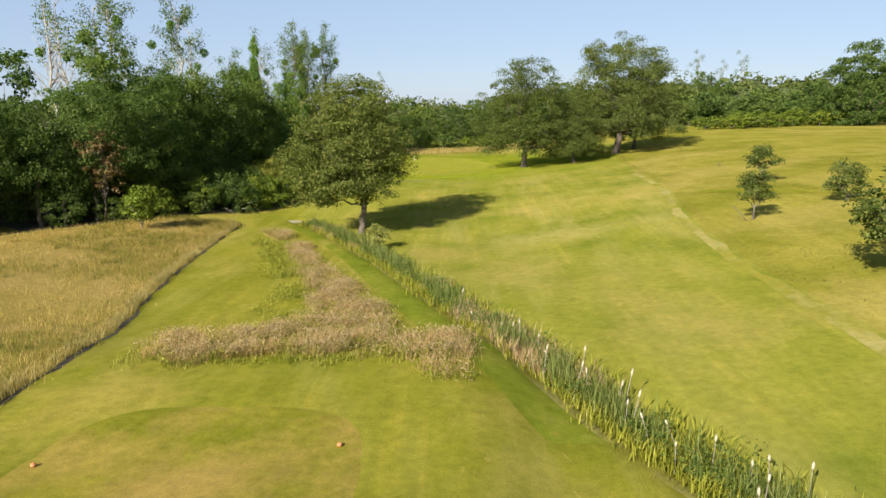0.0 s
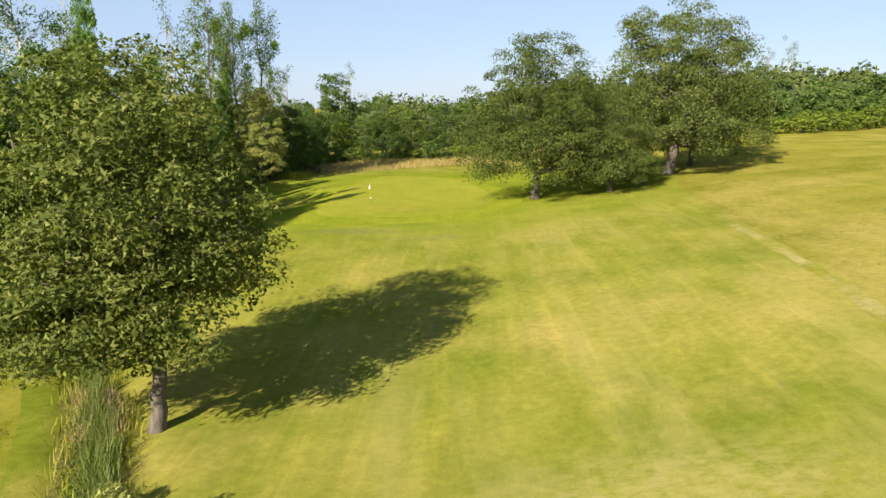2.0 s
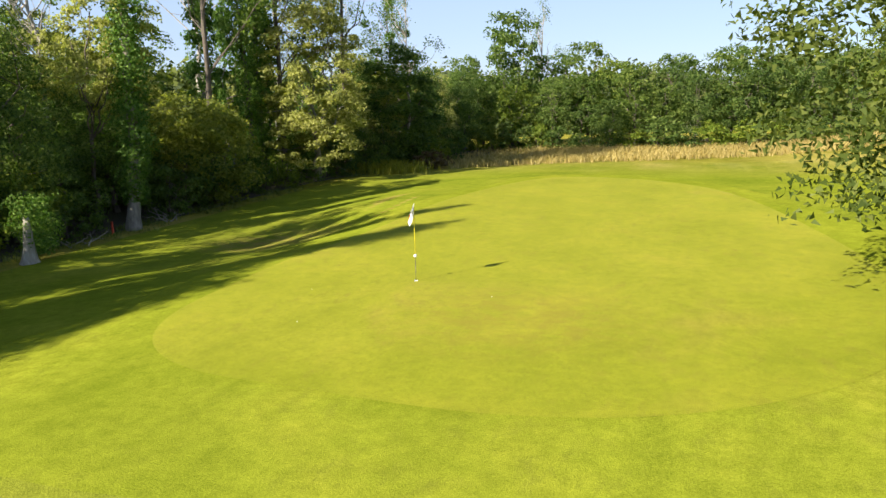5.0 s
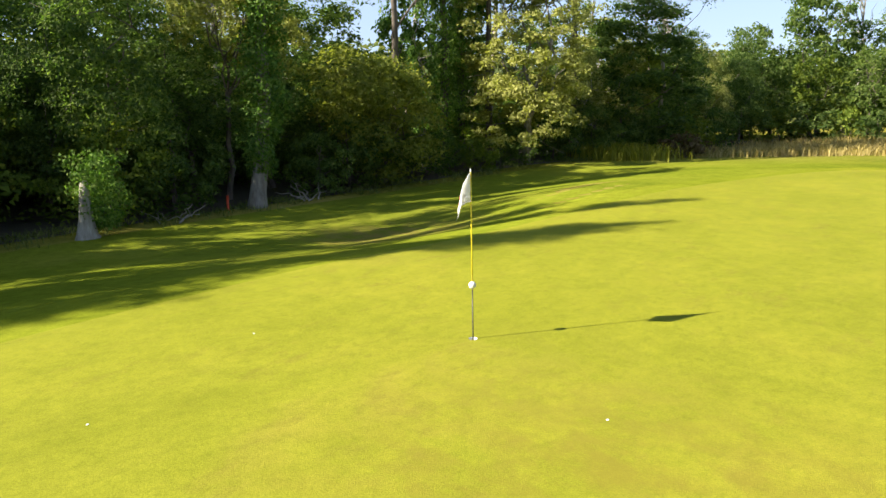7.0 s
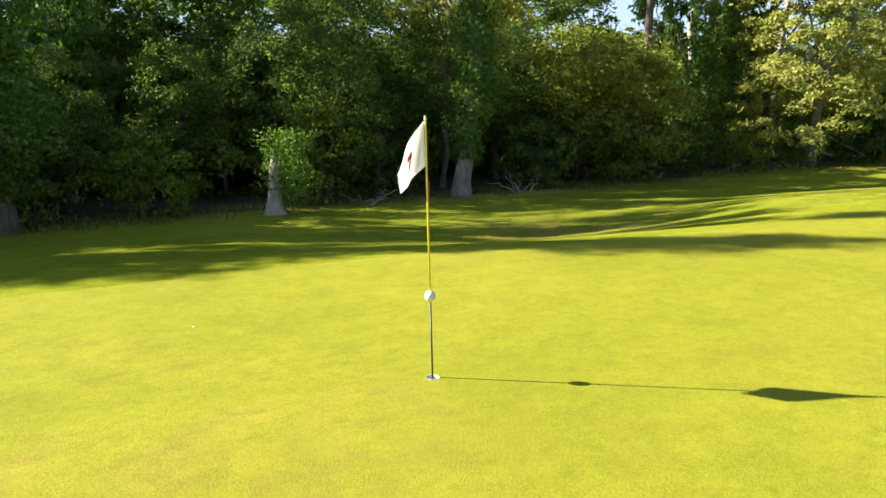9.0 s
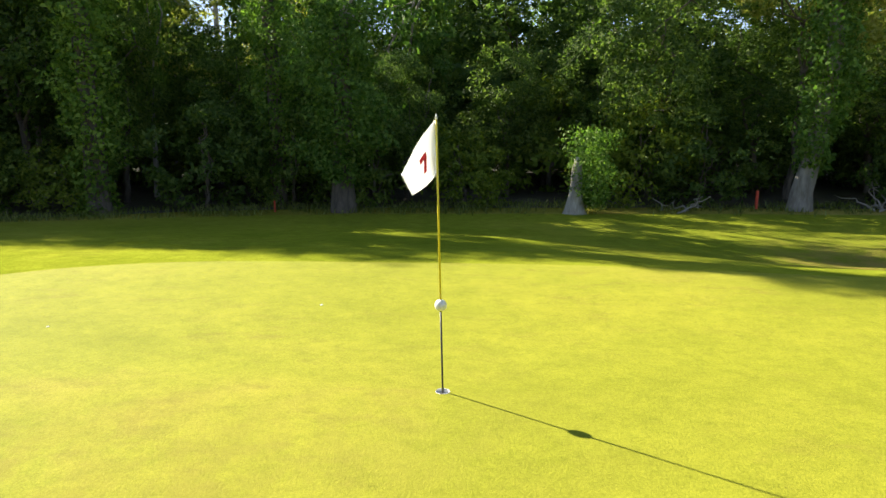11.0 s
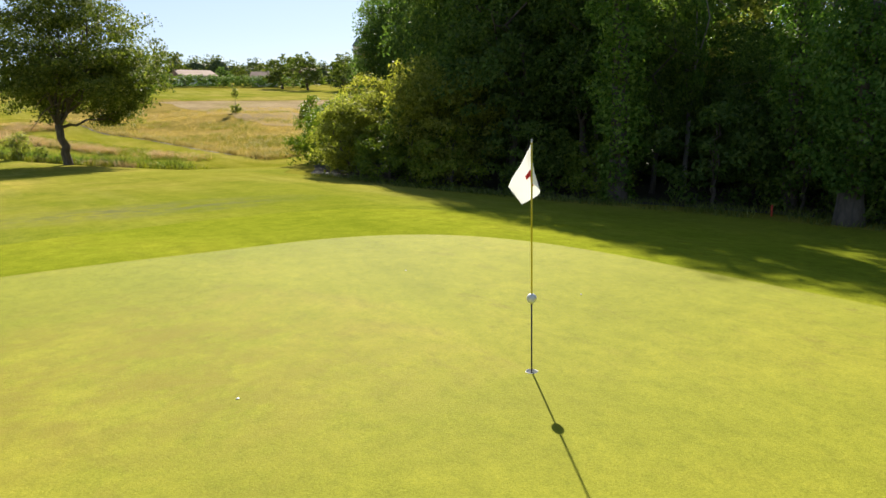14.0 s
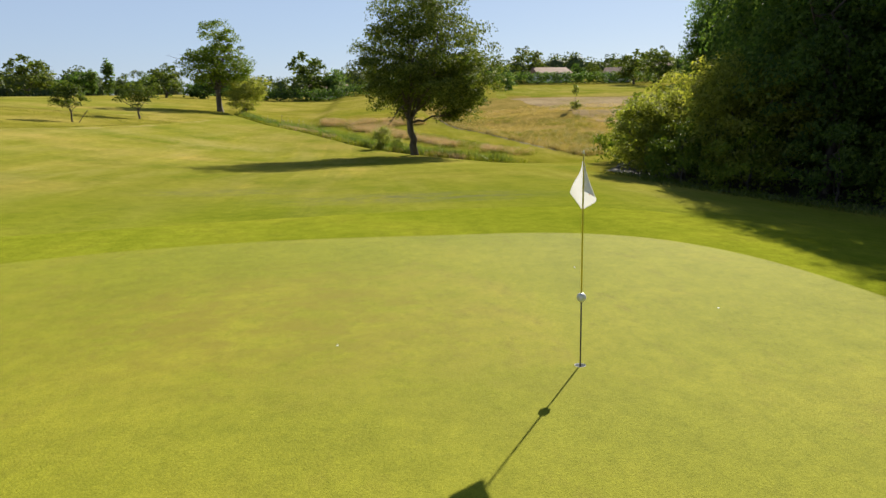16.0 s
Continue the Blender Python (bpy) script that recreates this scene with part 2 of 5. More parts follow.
L_WOOD = leafage("wood_leaves", (0.050, 0.088, 0.025), (0.108, 0.163, 0.044), (0.200, 0.255, 0.076), 0.52, (1.02, 1.25, 0.58))
L_PALE = leafage("pale_leaves", (0.19, 0.21, 0.06), (0.32, 0.335, 0.11), (0.47, 0.47, 0.19), 0.52, (0.9, 1.0, 0.42))
L_BRIGHT = leafage("bright_leaves", (0.100, 0.150, 0.021), (0.170, 0.230, 0.032), (0.275, 0.310, 0.055), 0.42)
L_IVY = leafage("ivy_leaves", (0.068, 0.135, 0.030), (0.14, 0.235, 0.052), (0.25, 0.35, 0.095), 0.48, (0.85, 1.1, 0.45))
L_SALLOW = leafage("sallow_leaves", (0.18, 0.21, 0.052), (0.30, 0.33, 0.085), (0.44, 0.45, 0.14), 0.66, (1.0, 1.0, 0.42))
L_RUST = leafage("rust_leaves", (0.11, 0.075, 0.042), (0.18, 0.125, 0.072), (0.25, 0.185, 0.11))
L_STRAW = leafage("straw_blades", (0.285, 0.240, 0.085), (0.40, 0.330, 0.135), (0.52, 0.43, 0.22), 0.45, (1, 0.94, 0.66))
L_PINK = leafage("pinkish_straw_blades", (0.38, 0.275, 0.155), (0.53, 0.395, 0.245), (0.64, 0.51, 0.35), 0.5, (1, 0.9, 0.75))
L_REED = leafage("reed_blades", (0.12, 0.155, 0.040), (0.215, 0.25, 0.072), (0.40, 0.40, 0.17), 0.45)
L_BLADE = leafage("green_blades", (0.17, 0.19, 0.025), (0.25, 0.265, 0.04), (0.34, 0.34, 0.075), 0.4)
L_ROUGHB = leafage("rough_blades", (0.20, 0.185, 0.035), (0.275, 0.25, 0.058), (0.355, 0.31, 0.095), 0.45)
M_BARK = rough_mat("bark", (0.05, 0.04, 0.03), (0.16, 0.13, 0.10), 9.0, 0.05, 0.9, (1, 1, 0.25))
M_PALEBARK = rough_mat("pale_bark", (0.22, 0.19, 0.15), (0.46, 0.42, 0.36), 9.0, 0.04, 0.9, (1, 1, 0.22))
M_BARKGREY = rough_mat("grey_bark", (0.13, 0.11, 0.09), (0.30, 0.27, 0.23), 9.0, 0.04, 0.9, (1, 1, 0.22))
M_DEAD = rough_mat("dead_wood", (0.20, 0.17, 0.14), (0.38, 0.34, 0.29), 12.0, 0.02, 0.9, (1, 1, 0.3))


# ---- ground form ----
def ss(a, b, v):
    t = min(1.0, max(0.0, (v - a) / (b - a)))
    return t * t * (3 - 2 * t)


def bump(x, y, cx, cy, rx, ry):
    return math.exp(-((x - cx) / rx) ** 2 - ((y - cy) / ry) ** 2)


def ditch_x(y):
    """Centre line of the reed ditch."""
    return float(np.interp(y, [-112, -83, -76, -66, -57, -50, -44, -39, -36], [24.5, 11.9, 9.3, 5.5, 2.2, -0.9, -3.9, -6.9, -8.8]))


def terrain(x, y):
    z = 3.8 * ss(4, 62, x) + 0.5 * ss(10, 32, x) * ss(-15, -40, y)
    z -= 0.95 * ss(-3, -15, x) * ss(-34, -18, y) * (1 - 0.6 * ss(14, 32, y))
    z -= 1.0 * math.exp(-((y + 46) / 19) ** 2) * (1 - ss(6, 24, x)) * (1 - 0.7 * ss(-11, -20, x))
    z -= 0.32 * bump(x, y, -9, -37, 6, 7)
    z -= 0.6 * ss(20, 50, y) * (1 - ss(10, 40, x))
    z += 0.7 * ss(-71, -80, y) * (1 - ss(7, 10, x)) + 0.9 * ss(-12, -24, x) * ss(-50, -78, y)
    z += 0.063 * max(0.0, min(-86 - y, 130)) * (1 - 0.72 * ss(-22, 46, x))
    z -= 0.45 * bump(x, y, -9.5, 7, 3.2, 4.5)
    z += 0.30 * bump(x, y, -7.5, 15, 3.0, 4.5)
    if -112 < y < -37:
        z -= 0.45 * math.exp(-((x - ditch_x(y)) / 1.1) ** 2)
    return z


def green_radius(a):
    """Edge of the putting green round the hole, by heading."""
    c, s = math.cos(a), math.sin(a)
    w, e, n, f = 4.9, 11.5, 27.0, 7.5
    rx, ry = (e if c > 0 else w), (n if s > 0 else f)
    p = 2.35
    return (abs(c / rx) ** p + abs(s / ry) ** p) ** (-1 / p) * (1 + 0.02 * math.sin(5 * a))


def under(x, y):
    """The ground below the green sinks a little, so that the cup stands free."""
    r, a = math.hypot(x, y), math.atan2(y, x)
    return terrain(x, y) - 0.3 * ss(1.0, 0.75, r / green_radius(a))


def mesh_ob(name, verts, faces, material, parent=None, smooth=True):
    me = bpy.data.meshes.new(name)
    me.from_pydata(verts, [], faces)
    me.materials.append(material)
    if smooth:
        me.polygons.foreach_set("use_smooth", [True] * len(me.polygons))
    me.update()
    ob = new(name, me)
    ob.parent = parent
    return ob


def spread(lo, hi, fine_lo, fine_hi, step, grow=1.25):
    """Grid lines: even in the middle, ever wider towards the horizon."""
    v = list(np.arange(fine_lo, fine_hi + step / 2, step))
    s, a = step, fine_hi
    while a < hi:
        s *= grow
        a += s
        v.append(a)
    s, a = step, fine_lo
    while a > lo:
        s *= grow
        a -= s
        v.insert(0, a)
    return v


def sheet(name, xs, ys, height, material):
    nx = len(xs)
    verts = [(x, y, height(x, y)) for y in ys for x in xs]
    faces = [(j * nx + i, j * nx + i + 1, (j + 1) * nx + i + 1, (j + 1) * nx + i) for j in range(len(ys) - 1) for i in range(nx - 1)]
    return mesh_ob(name, verts, faces, material)


def strip(name, y0, y1, step, left, right, cols, lift, material, height=under):
    """A draped band between two edges given as functions of y."""
    n = max(2, int((y1 - y0) / step))
    verts, faces = [], []
    for j in range(n + 1):
        y = y0 + (y1 - y0) * j / n
        a, b = left(y), right(y)
        for i in range(cols + 1):
            x = a + (b - a) * i / cols
            verts.append((x, y, height(x, y) + lift))
    c = cols + 1
    faces = [(j * c + i, j * c + i + 1, (j + 1) * c + i + 1, (j + 1) * c + i) for j in range(n) for i in range(cols)]
    return mesh_ob(name, verts, faces, material)


def along(points):
    """A smooth curve x(y) through a few points."""
    ys = [p[0] for p in points]
    xs = [p[1] for p in points]

    def f(y):
        return float(np.interp(y, ys, xs)) + 0.12 * noise.noise((0, y * 0.6, xs[0]))
    return f


wood_edge = along([(-66, -37), (-56, -32), (-48.6, -26.9), (-45, -23), (-42, -19.8), (-38, -16.6), (-35.6, -13.9), (-32.5, -11.4), (-29, -10.2), (-25.5, -8.4), (-22, -9.2), (-18, -11), (-14, -13), (-10, -14.8), (-6, -15.9), (0, -16.7), (7, -17.4), (17, -17.9), (25, -17.2), (31.5, -15.6), (45, -14), (60, -13)])
fair_right = along([(-112, 21.6), (-75, 21.7), (-68, 21.6), (-60, 22.1), (-54, 22.7), (-46, 23.9), (-38, 25.5), (-28, 26.4), (-22, 27.0), (-6, 28.0), (0, 28.8), (10, 31), (30, 35), (44, 35)])
field_edge = along([(-96, -6.2), (-80, -6.5), (-76, -6.9), (-68, -8.8), (-60, -10.3), (-55, -11.1), (-48, -12.0), (-41, -12.4), (-39.5, -14.5)])
straw_front = along([(-30, 33), (-10, 36), (-3, 40.5), (3.5, 46), (11, 49), (30, 55), (60, 62)])

ground = sheet("ground", spread(-1500, 1500, -26, 40, 0.6), spread(-1500, 1500, -108, 62, 0.6), under, M_ROUGH)
tagged(ground, "yellow-green rough grass on gently rolling ground", "ground", kind="structure")
fairway = strip("fairway", -110, 44, 0.7, lambda y: ditch_x(y) + 1.1 if y < -36 else max(wood_edge(y) + 0.8, -8.6 if y < -32 else -99), fair_right, 34, 0.014, M_FAIRWAY)
tagged(fairway, "sunlit mown fairway, yellow-green with dry patches", "fairway", kind="structure")
mown_path = strip("mown_path", -110, -31, 0.6, lambda y: max(field_edge(y), wood_edge(y) + 1.0) if y > -40 else field_edge(y), lambda y: ditch_x(y) - 0.9 if y < -37 else -7.6, 26, 0.012, M_PATH)
tagged(mown_path, "mown grass path beside the reed ditch", "path", kind="structure")
mown_strip = strip("mown_strip", -84, -41, 0.6, lambda y: ditch_x(y) - 3.1 + 0.4 * ss(-66, -48, y), lambda y: ditch_x(y) - 1.25, 6, 0.022, M_STRIP)
tagged(mown_strip, "freshly mown green strip between the bank and the ditch", "path", kind="structure")
ditch_bank = strip("ditch_bank", -92, -42, 0.5, lambda y: ditch_x(y) - 1.3 + 0.2 * noise.noise((0.2, y * 0.5, 3.0)), lambda y: ditch_x(y) - 0.75 + 0.3 * noise.noise((0.8, y * 0.5, 9.0)), 3, 0.026, M_WORN)
tagged(ditch_bank, "bare dry soil and stubble on the bank of the ditch", "bank", kind="structure")
dry_field = strip("dry_field", -118, -39.8, 0.9, lambda y: -75.0, lambda y: field_edge(y) - 0.1, 50, 0.010, M_STRAWFIELD)
tagged(dry_field, "unmown field of golden dry grass", "field", kind="structure")


# dark sheet under the trees; its colour stands in for their shade
wood_shade_floor = strip("wood_shade_floor", -60, 66, 0.8, lambda y: -64.0 + 36.0 * ss(-34, -48, y), lambda y: wood_edge(y) - 0.5, 30, 0.016, M_SHADESOIL)
tagged(wood_shade_floor, "leaf-littered floor of the wood, darkened to stand for shade", "wood floor", kind="structure")


def disc(name, cx, cy, radius, inner, rings, turns, lift, material, height, settle=0.0):
    verts, faces = [], []
    for k in range(rings + 1):
        f = (k / rings) ** 1.6
        for i in range(turns):
            a = 2 * math.pi * i / turns
            r = inner + (radius(a) - inner) * f
            x, y = cx + r * math.cos(a), cy + r * math.sin(a)
            verts.append((x, y, height(x, y) + lift * (1 - settle * ss(0.9, 1.0, k / rings))))
    for k in range(rings):
        for i in range(turns):
            j = (i + 1) % turns
            faces.append((k * turns + i, (k + 1) * turns + i, (k + 1) * turns + j, k * turns + j))
    return mesh_ob(name, verts, faces, material)


putting_green = disc("putting_green", 0, 0, green_radius, 0.054, 60, 160, 0.03, M_GREEN, terrain)
tagged(putting_green, "smooth close-cut putting green in bright sun", "putting green", kind="structure")
fringe_verts, fringe_faces = [], []
for k in range(7):
    for i in range(160):
        a = 2 * math.pi * i / 160
        wob = 2.6 + 0.5 * math.sin(3 * a + 1) + (1.2 if -2.4 < a - 2 * math.pi < -0.6 else 0)
        r = green_radius(a) + wob * k / 6 - 0.02
        x, y = r * math.cos(a), r * math.sin(a)
        fringe_verts.append((x, y, terrain(x, y) + (0.024 if k < 6 else 0.004)))
for k in range(6):
    for i in range(160):
        j = (i + 1) % 160
        fringe_faces.append((k * 160 + i, (k + 1) * 160 + i, (k + 1) * 160 + j, k * 160 + j))
tagged(mesh_ob("green_fringe", fringe_verts, fringe_faces, M_FRINGE), "taller green collar of grass round the putting green", "fringe", kind="structure")
tee_box = disc("tee_box", 0.5, -89.4, lambda a: (abs(math.cos(a) / 4.4) ** 4 + abs(math.sin(a) / 6.8) ** 4) ** -0.25, 0.02, 24, 80, 0.03, M_TEE, terrain, 0.9)
tagged(tee_box, "worn rectangular tee of short grass", "tee", kind="structure")


# ---- plants: leaves, stems and the makers of trees ----
def part(name, ob_mesh, parent, label="", category=""):
    ob = new(name, ob_mesh)
    ob.parent = parent
    return tagged(ob, label, category)


def face_mesh(name, corners, material):
    """corners: n x k x 3; one face of k corners each."""
    n, k = corners.shape[:2]
    me = bpy.data.meshes.new(name)
    me.vertices.add(n * k)
    me.vertices.foreach_set("co", np.ascontiguousarray(corners, dtype=np.float32).ravel())
    me.loops.add(n * k)
    me.loops.foreach_set("vertex_index", np.arange(n * k, dtype=np.int32))
    me.polygons.add(n)
    me.polygons.foreach_set("loop_start", np.arange(0, n * k, k, dtype=np.int32))
    me.polygons.foreach_set("loop_total", np.full(n, k, dtype=np.int32))
    me.materials.append(material)
    me.update(calc_edges=True)
    return me


def unit(v):
    return v / np.maximum(np.linalg.norm(v, axis=-1, keepdims=True), 1e-9)


def leaves(rng, pts, size, material, name="crown", long=1.5, out=None, hang=0.0):
    """A pointed leaf at each point, turned at random, facing outwards."""
    n = len(pts)
    nrm = unit(rng.normal(size=(n, 3)))
    nrm[:, 2] += 0.2
    if out is not None:
        nrm = nrm + 0.9 * unit(out)
    nrm = unit(nrm)
    a = rng.normal(size=(n, 3))
    a[:, 2] -= hang
    a = unit(a - nrm * (a * nrm).sum(1, keepdims=True))
    b = np.cross(nrm, a)
    s = (size * rng.uniform(0.6, 1.35, n))[:, None]
    c = np.stack([pts + a * s * long * 0.62, pts + b * s * 0.47 - a * s * long * 0.3, pts - b * s * 0.42 - a * s * long * 0.42], 1)
    return face_mesh(name, c, material)


def clumped(rng, blobs, clumps, per, spread_r, shell=0.55):
    """Points on small rounded pads of foliage near the skins of some ellipsoids (cx, cy, cz, rx, ry, rz)."""
    blobs = np.array(blobs, float)
    area = (blobs[:, 3] * blobs[:, 4] + blobs[:, 4] * blobs[:, 5] + blobs[:, 3] * blobs[:, 5])
    pick = rng.choice(len(blobs), clumps, p=area / area.sum())
    d = unit(rng.normal(size=(clumps, 3)))
    r = shell + (1.0 - shell) * rng.random(clumps) ** 0.5
    cen = blobs[pick, :3] + d * blobs[pick, 3:] * r[:, None]
    cs = spread_r * rng.uniform(0.55, 1.35, clumps)
    e = unit(rng.normal(size=(clumps, per, 3)))
    e[..., 2] = np.where(e[..., 2] < -0.35, -e[..., 2], e[..., 2])
    off = e * cs[:, None, None] * np.array([1.0, 1.0, 0.84]) * (0.35 + 0.75 * rng.random((clumps, per, 1)) ** 0.6)
    pts = (cen[:, None] + off).reshape(-1, 3)
    return pts, (0.6 * e + 0.5 * d[:, None]).reshape(-1, 3), cen


def tube(path, radii, sides=7):
    """Verts and faces of a tapered limb along a path."""
    path, verts, faces = [Vector(p) for p in path], [], []
    for i, p in enumerate(path):
        d = (path[min(i + 1, len(path) - 1)] - path[max(i - 1, 0)]).normalized()
        u = d.cross(Vector((0.3, 1, 0.1))).normalized()
        v = d.cross(u)
        for k in range(sides):
            a = 2 * math.pi * k / sides
            verts.append(tuple(p + (u * math.cos(a) + v * math.sin(a)) * radii[i] * (1 + 0.08 * math.sin(3 * a + i))))
    for i in range(len(path) - 1):
        for k in range(sides):
            j = (k + 1) % sides
            faces.append((i * sides + k, i * sides + j, (i + 1) * sides + j, (i + 1) * sides + k))
    faces.append(tuple(range((len(path) - 1) * sides, len(path) * sides)))
    return verts, faces


def stems(name, tubes, material):
    verts, faces = [], []
    for v, f in tubes:
        o = len(verts)
        verts += v
        faces += [tuple(o + i for i in q) for q in f]
    me = bpy.data.meshes.new(name)
    me.from_pydata(verts, [], faces)
    me.materials.append(material)
    me.polygons.foreach_set("use_smooth", [True] * len(me.polygons))
    me.update()
    return me


def bent(rng, a, b, n=5, sway=0.12, sag=0.0):
    a, b = Vector(a), Vector(b)
    l = (b - a).length
    out = []
    for i in range(n + 1):
        f = i / n
        p = a.lerp(b, f) + Vector(rng.normal(size=3)) * sway * l * 0.5 * math.sin(math.pi * f)
        p.z += sag * l * math.sin(math.pi * f)
        out.append(p)
    return out


def taper(r0, r1, n=5):
    return [r0 + (r1 - r0) * (i / n) ** 0.8 for i in range(n + 1)]


def make_tree(name, seed, height, blobs, clumps, per, clump_r, leaf, leaf_mat, bark, trunk_r, fork, limbs, shell=0.55, lean=(0, 0), twigs=0, label="", group="", category="tree", hang=0.0):
    """A tree at the origin: a flared trunk to its fork, limbs into the crown's masses, and a crown of leaves in clumps."""
    rng = np.random.default_rng(seed)
    root = new(name)
    top = Vector((lean[0], lean[1], fork))
    path = bent(rng, (0, 0, -0.25), top, 6, 0.04)
    rad = [trunk_r * k for k in (1.5, 1.12, 1.0, 0.95, 0.9, 0.87, 0.85)]
    part("trunk", stems("trunk", [tube(path, rad, 10)], bark), root)
    pts, out, cen = clumped(rng, blobs, clumps, per, clump_r, shell)
    order = rng.permutation(len(cen))[:limbs]
    for i in order:
        e = cen[i] * 0.92 + np.array([top.x, top.y, top.z]) * 0.08
        r = trunk_r * rng.uniform(0.30, 0.5)
        main = bent(rng, top - Vector((0, 0, 0.3)), e, 6, 0.10, 0.06)
        bits = [tube(main, taper(r, 0.025, 6), 6)]
        for _ in range(2 + twigs):
            k = rng.integers(2, 6)
            q = main[k]
            e2 = q + Vector(rng.normal(size=3)) * 0.16 * height * 0.6 + Vector((0, 0, 0.05 * height))
            bits.append(tube(bent(rng, q, e2, 3, 0.12), taper(r * 0.4, 0.012, 3), 4))
        part("limb", stems("limb", bits, bark), root)
    part("crown", leaves(rng, pts, leaf, leaf_mat, "crown", out=out, hang=hang), root, "", "")
    return tagged(root, label, category, group)


def put(ob, x, y, turn=0.0, s=1.0, sz=None, sink=0.0, height=None):
    z = terrain(x, y) - sink if height is None else height
    ob.matrix_basis = pose(x, y, z, 0, 0, turn) @ Matrix.Diagonal((s, s, sz or s, 1))
    return ob


def again(ob, x, y, turn=0.0, s=1.0, sz=None, sink=0.0, label="", leanx=0.0):
    c = copy_thing(ob, pose(x, y, terrain(x, y) - sink, leanx, 0, turn))
    c.scale = (s, s, sz or s)
    return tagged(c, label)


# ---- large trees on the fairway ----
ditch_tree = make_tree("ditch_oak", 11, 12, [(-0.8, 0.4, 6.4, 4.1, 4.1, 3.2), (-0.6, 0.3, 9.0, 3.0, 3.0, 2.6), (-3.0, -0.2, 4.7, 2.5, 2.6, 1.8), (1.5, 0.4, 4.9, 2.3, 2.5, 1.6), (-0.5, -1.8, 4.3, 2.5, 2.2, 1.9), (-1.6, 2.2, 4.7, 2.6, 2.5, 2.1), (-2.2, -1.2, 3.3, 1.8, 1.8, 1.3), (1.0, -0.9, 3.5, 1.9, 1.8, 1.3)],
                       500, 135, 0.70, 0.10, L_OAK, M_BARK, 0.21, 2.4, 12, 0.25, (0.25, 0.0), 2, "full-crowned oak beside the reed ditch, forked dark trunk")
put(ditch_tree, -1.3, -45.1, 0, 1.22, 1.08, 0.0)
OAKS = "oaks beside the green"
oak_one = make_tree("oak", 21, 13.5, [(0, 0, 7.2, 5.8, 5.8, 4.0), (0.2, 0.2, 10.2, 4.0, 4.0, 3.2), (-3.3, -0.8, 4.2, 3.2, 3.1, 2.8), (3.4, -0.2, 3.9, 3.3, 3.2, 2.8), (0, -3.3, 4.0, 3.4, 3.0, 2.7), (0.5, 3.3, 4.6, 3.4, 3.1, 2.6), (4.6, -1.6, 3.2, 2.6, 2.6, 2.0)],
                    470, 165, 0.88, 0.108, L_OAK, M_BARK, 0.34, 2.4, 10, 0.36, (0.2, 0.1), 1, "spreading oak with a low dense crown", OAKS)
put(oak_one, 15.5, 0.6, 0, 1.17, 1.1)
oak_two = make_tree("oak", 22, 16.0, [(0.6, 0, 8.4, 7.2, 7.2, 4.6), (0.4, 0.3, 11.4, 5.4, 5.2, 3.5), (-4.2, -0.8, 5.0, 3.9, 3.8, 3.3), (5.0, -0.4, 4.7, 4.0, 4.0, 3.3), (0.8, -4.4, 4.8, 4.3, 3.6, 3.2), (0.8, 4.2, 5.4, 4.4, 3.9, 3.1)],
                    540, 160, 0.98, 0.122, L_OAK, M_BARK, 0.45, 3.0, 12, 0.36, (0.5, 0.1), 1, "large old oak with a broad domed crown", OAKS)
put(oak_two, 30.4, 9.3, 0, 1.17, 1.17)
again(oak_one, 22.6, 1.0, 40, 0.68, 0.66, 0.0, "smaller oak with a leaning trunk between larger ones")
again(oak_one, 34.6, 15.5, 220, 0.85, 0.9, 0.0, "slim oak standing behind a large one")

# ---- the wood ----
WOOD = "trees of the wood"


def wood_set(fine):
    k, p, leaf = ((96, 50, 0.19), (140, 66, 0.145), (190, 82, 0.115))[fine]
    return [
        make_tree("wood_tree", 31, 10, [(0, 0, 5.4, 2.7, 2.7, 3.8), (0.8, 0.5, 7.6, 2.1, 2.1, 2.2), (-1.3, -0.6, 3.4, 2.2, 2.2, 2.4), (1.2, -1.0, 4.6, 1.8, 1.8, 1.6)], k, p, 0.78, leaf, L_WOOD, M_BARK, 0.16, 3.0, 4, 0.68, (0.2, 0.1), 1, "dense dark green alder and hazel growth", WOOD),
        make_tree("wood_tree", 32, 11, [(0, 0, 6.4, 2.3, 2.3, 4.0), (-0.6, 0.6, 9.2, 1.6, 1.6, 1.9), (1.1, -0.6, 3.6, 2.1, 2.1, 2.3), (-1.3, 0.4, 5.2, 1.8, 1.8, 1.6)], k, p, 0.68, leaf, L_WOOD, M_BARK, 0.17, 3.2, 4, 0.68, (0.1, 0.2), 1, "upright alder with layered dark foliage", WOOD),
        make_tree("wood_tree", 33, 10, [(0, 0, 5.6, 2.6, 2.6, 3.8), (0.6, -0.6, 8.0, 2.0, 2.0, 2.0), (-1.2, 0.9, 3.6, 2.2, 2.2, 2.3), (1.5, 0.6, 5.0, 1.7, 1.7, 1.5)], k, p, 0.72, leaf, L_BRIGHT, M_BARK, 0.16, 3.0, 4, 0.68, (0.2, 0.0), 1, "bright green field maple at the wood edge", WOOD),
        make_tree("wood_tree", 34, 11, [(0, 0, 6.4, 2.3, 2.3, 4.0), (0.6, 0.3, 9.2, 1.6, 1.6, 1.9), (0.7, -1.1, 4.2, 2.1, 2.1, 2.0), (-1.2, 0.5, 4.6, 1.7, 1.7, 1.8)], k, p, 0.62, leaf * 0.9, L_PALE, M_PALEBARK, 0.17, 3.4, 5, 0.68, (0.3, 0.0), 2, "pale grey-green willow with fine leaves", WOOD),
    ]


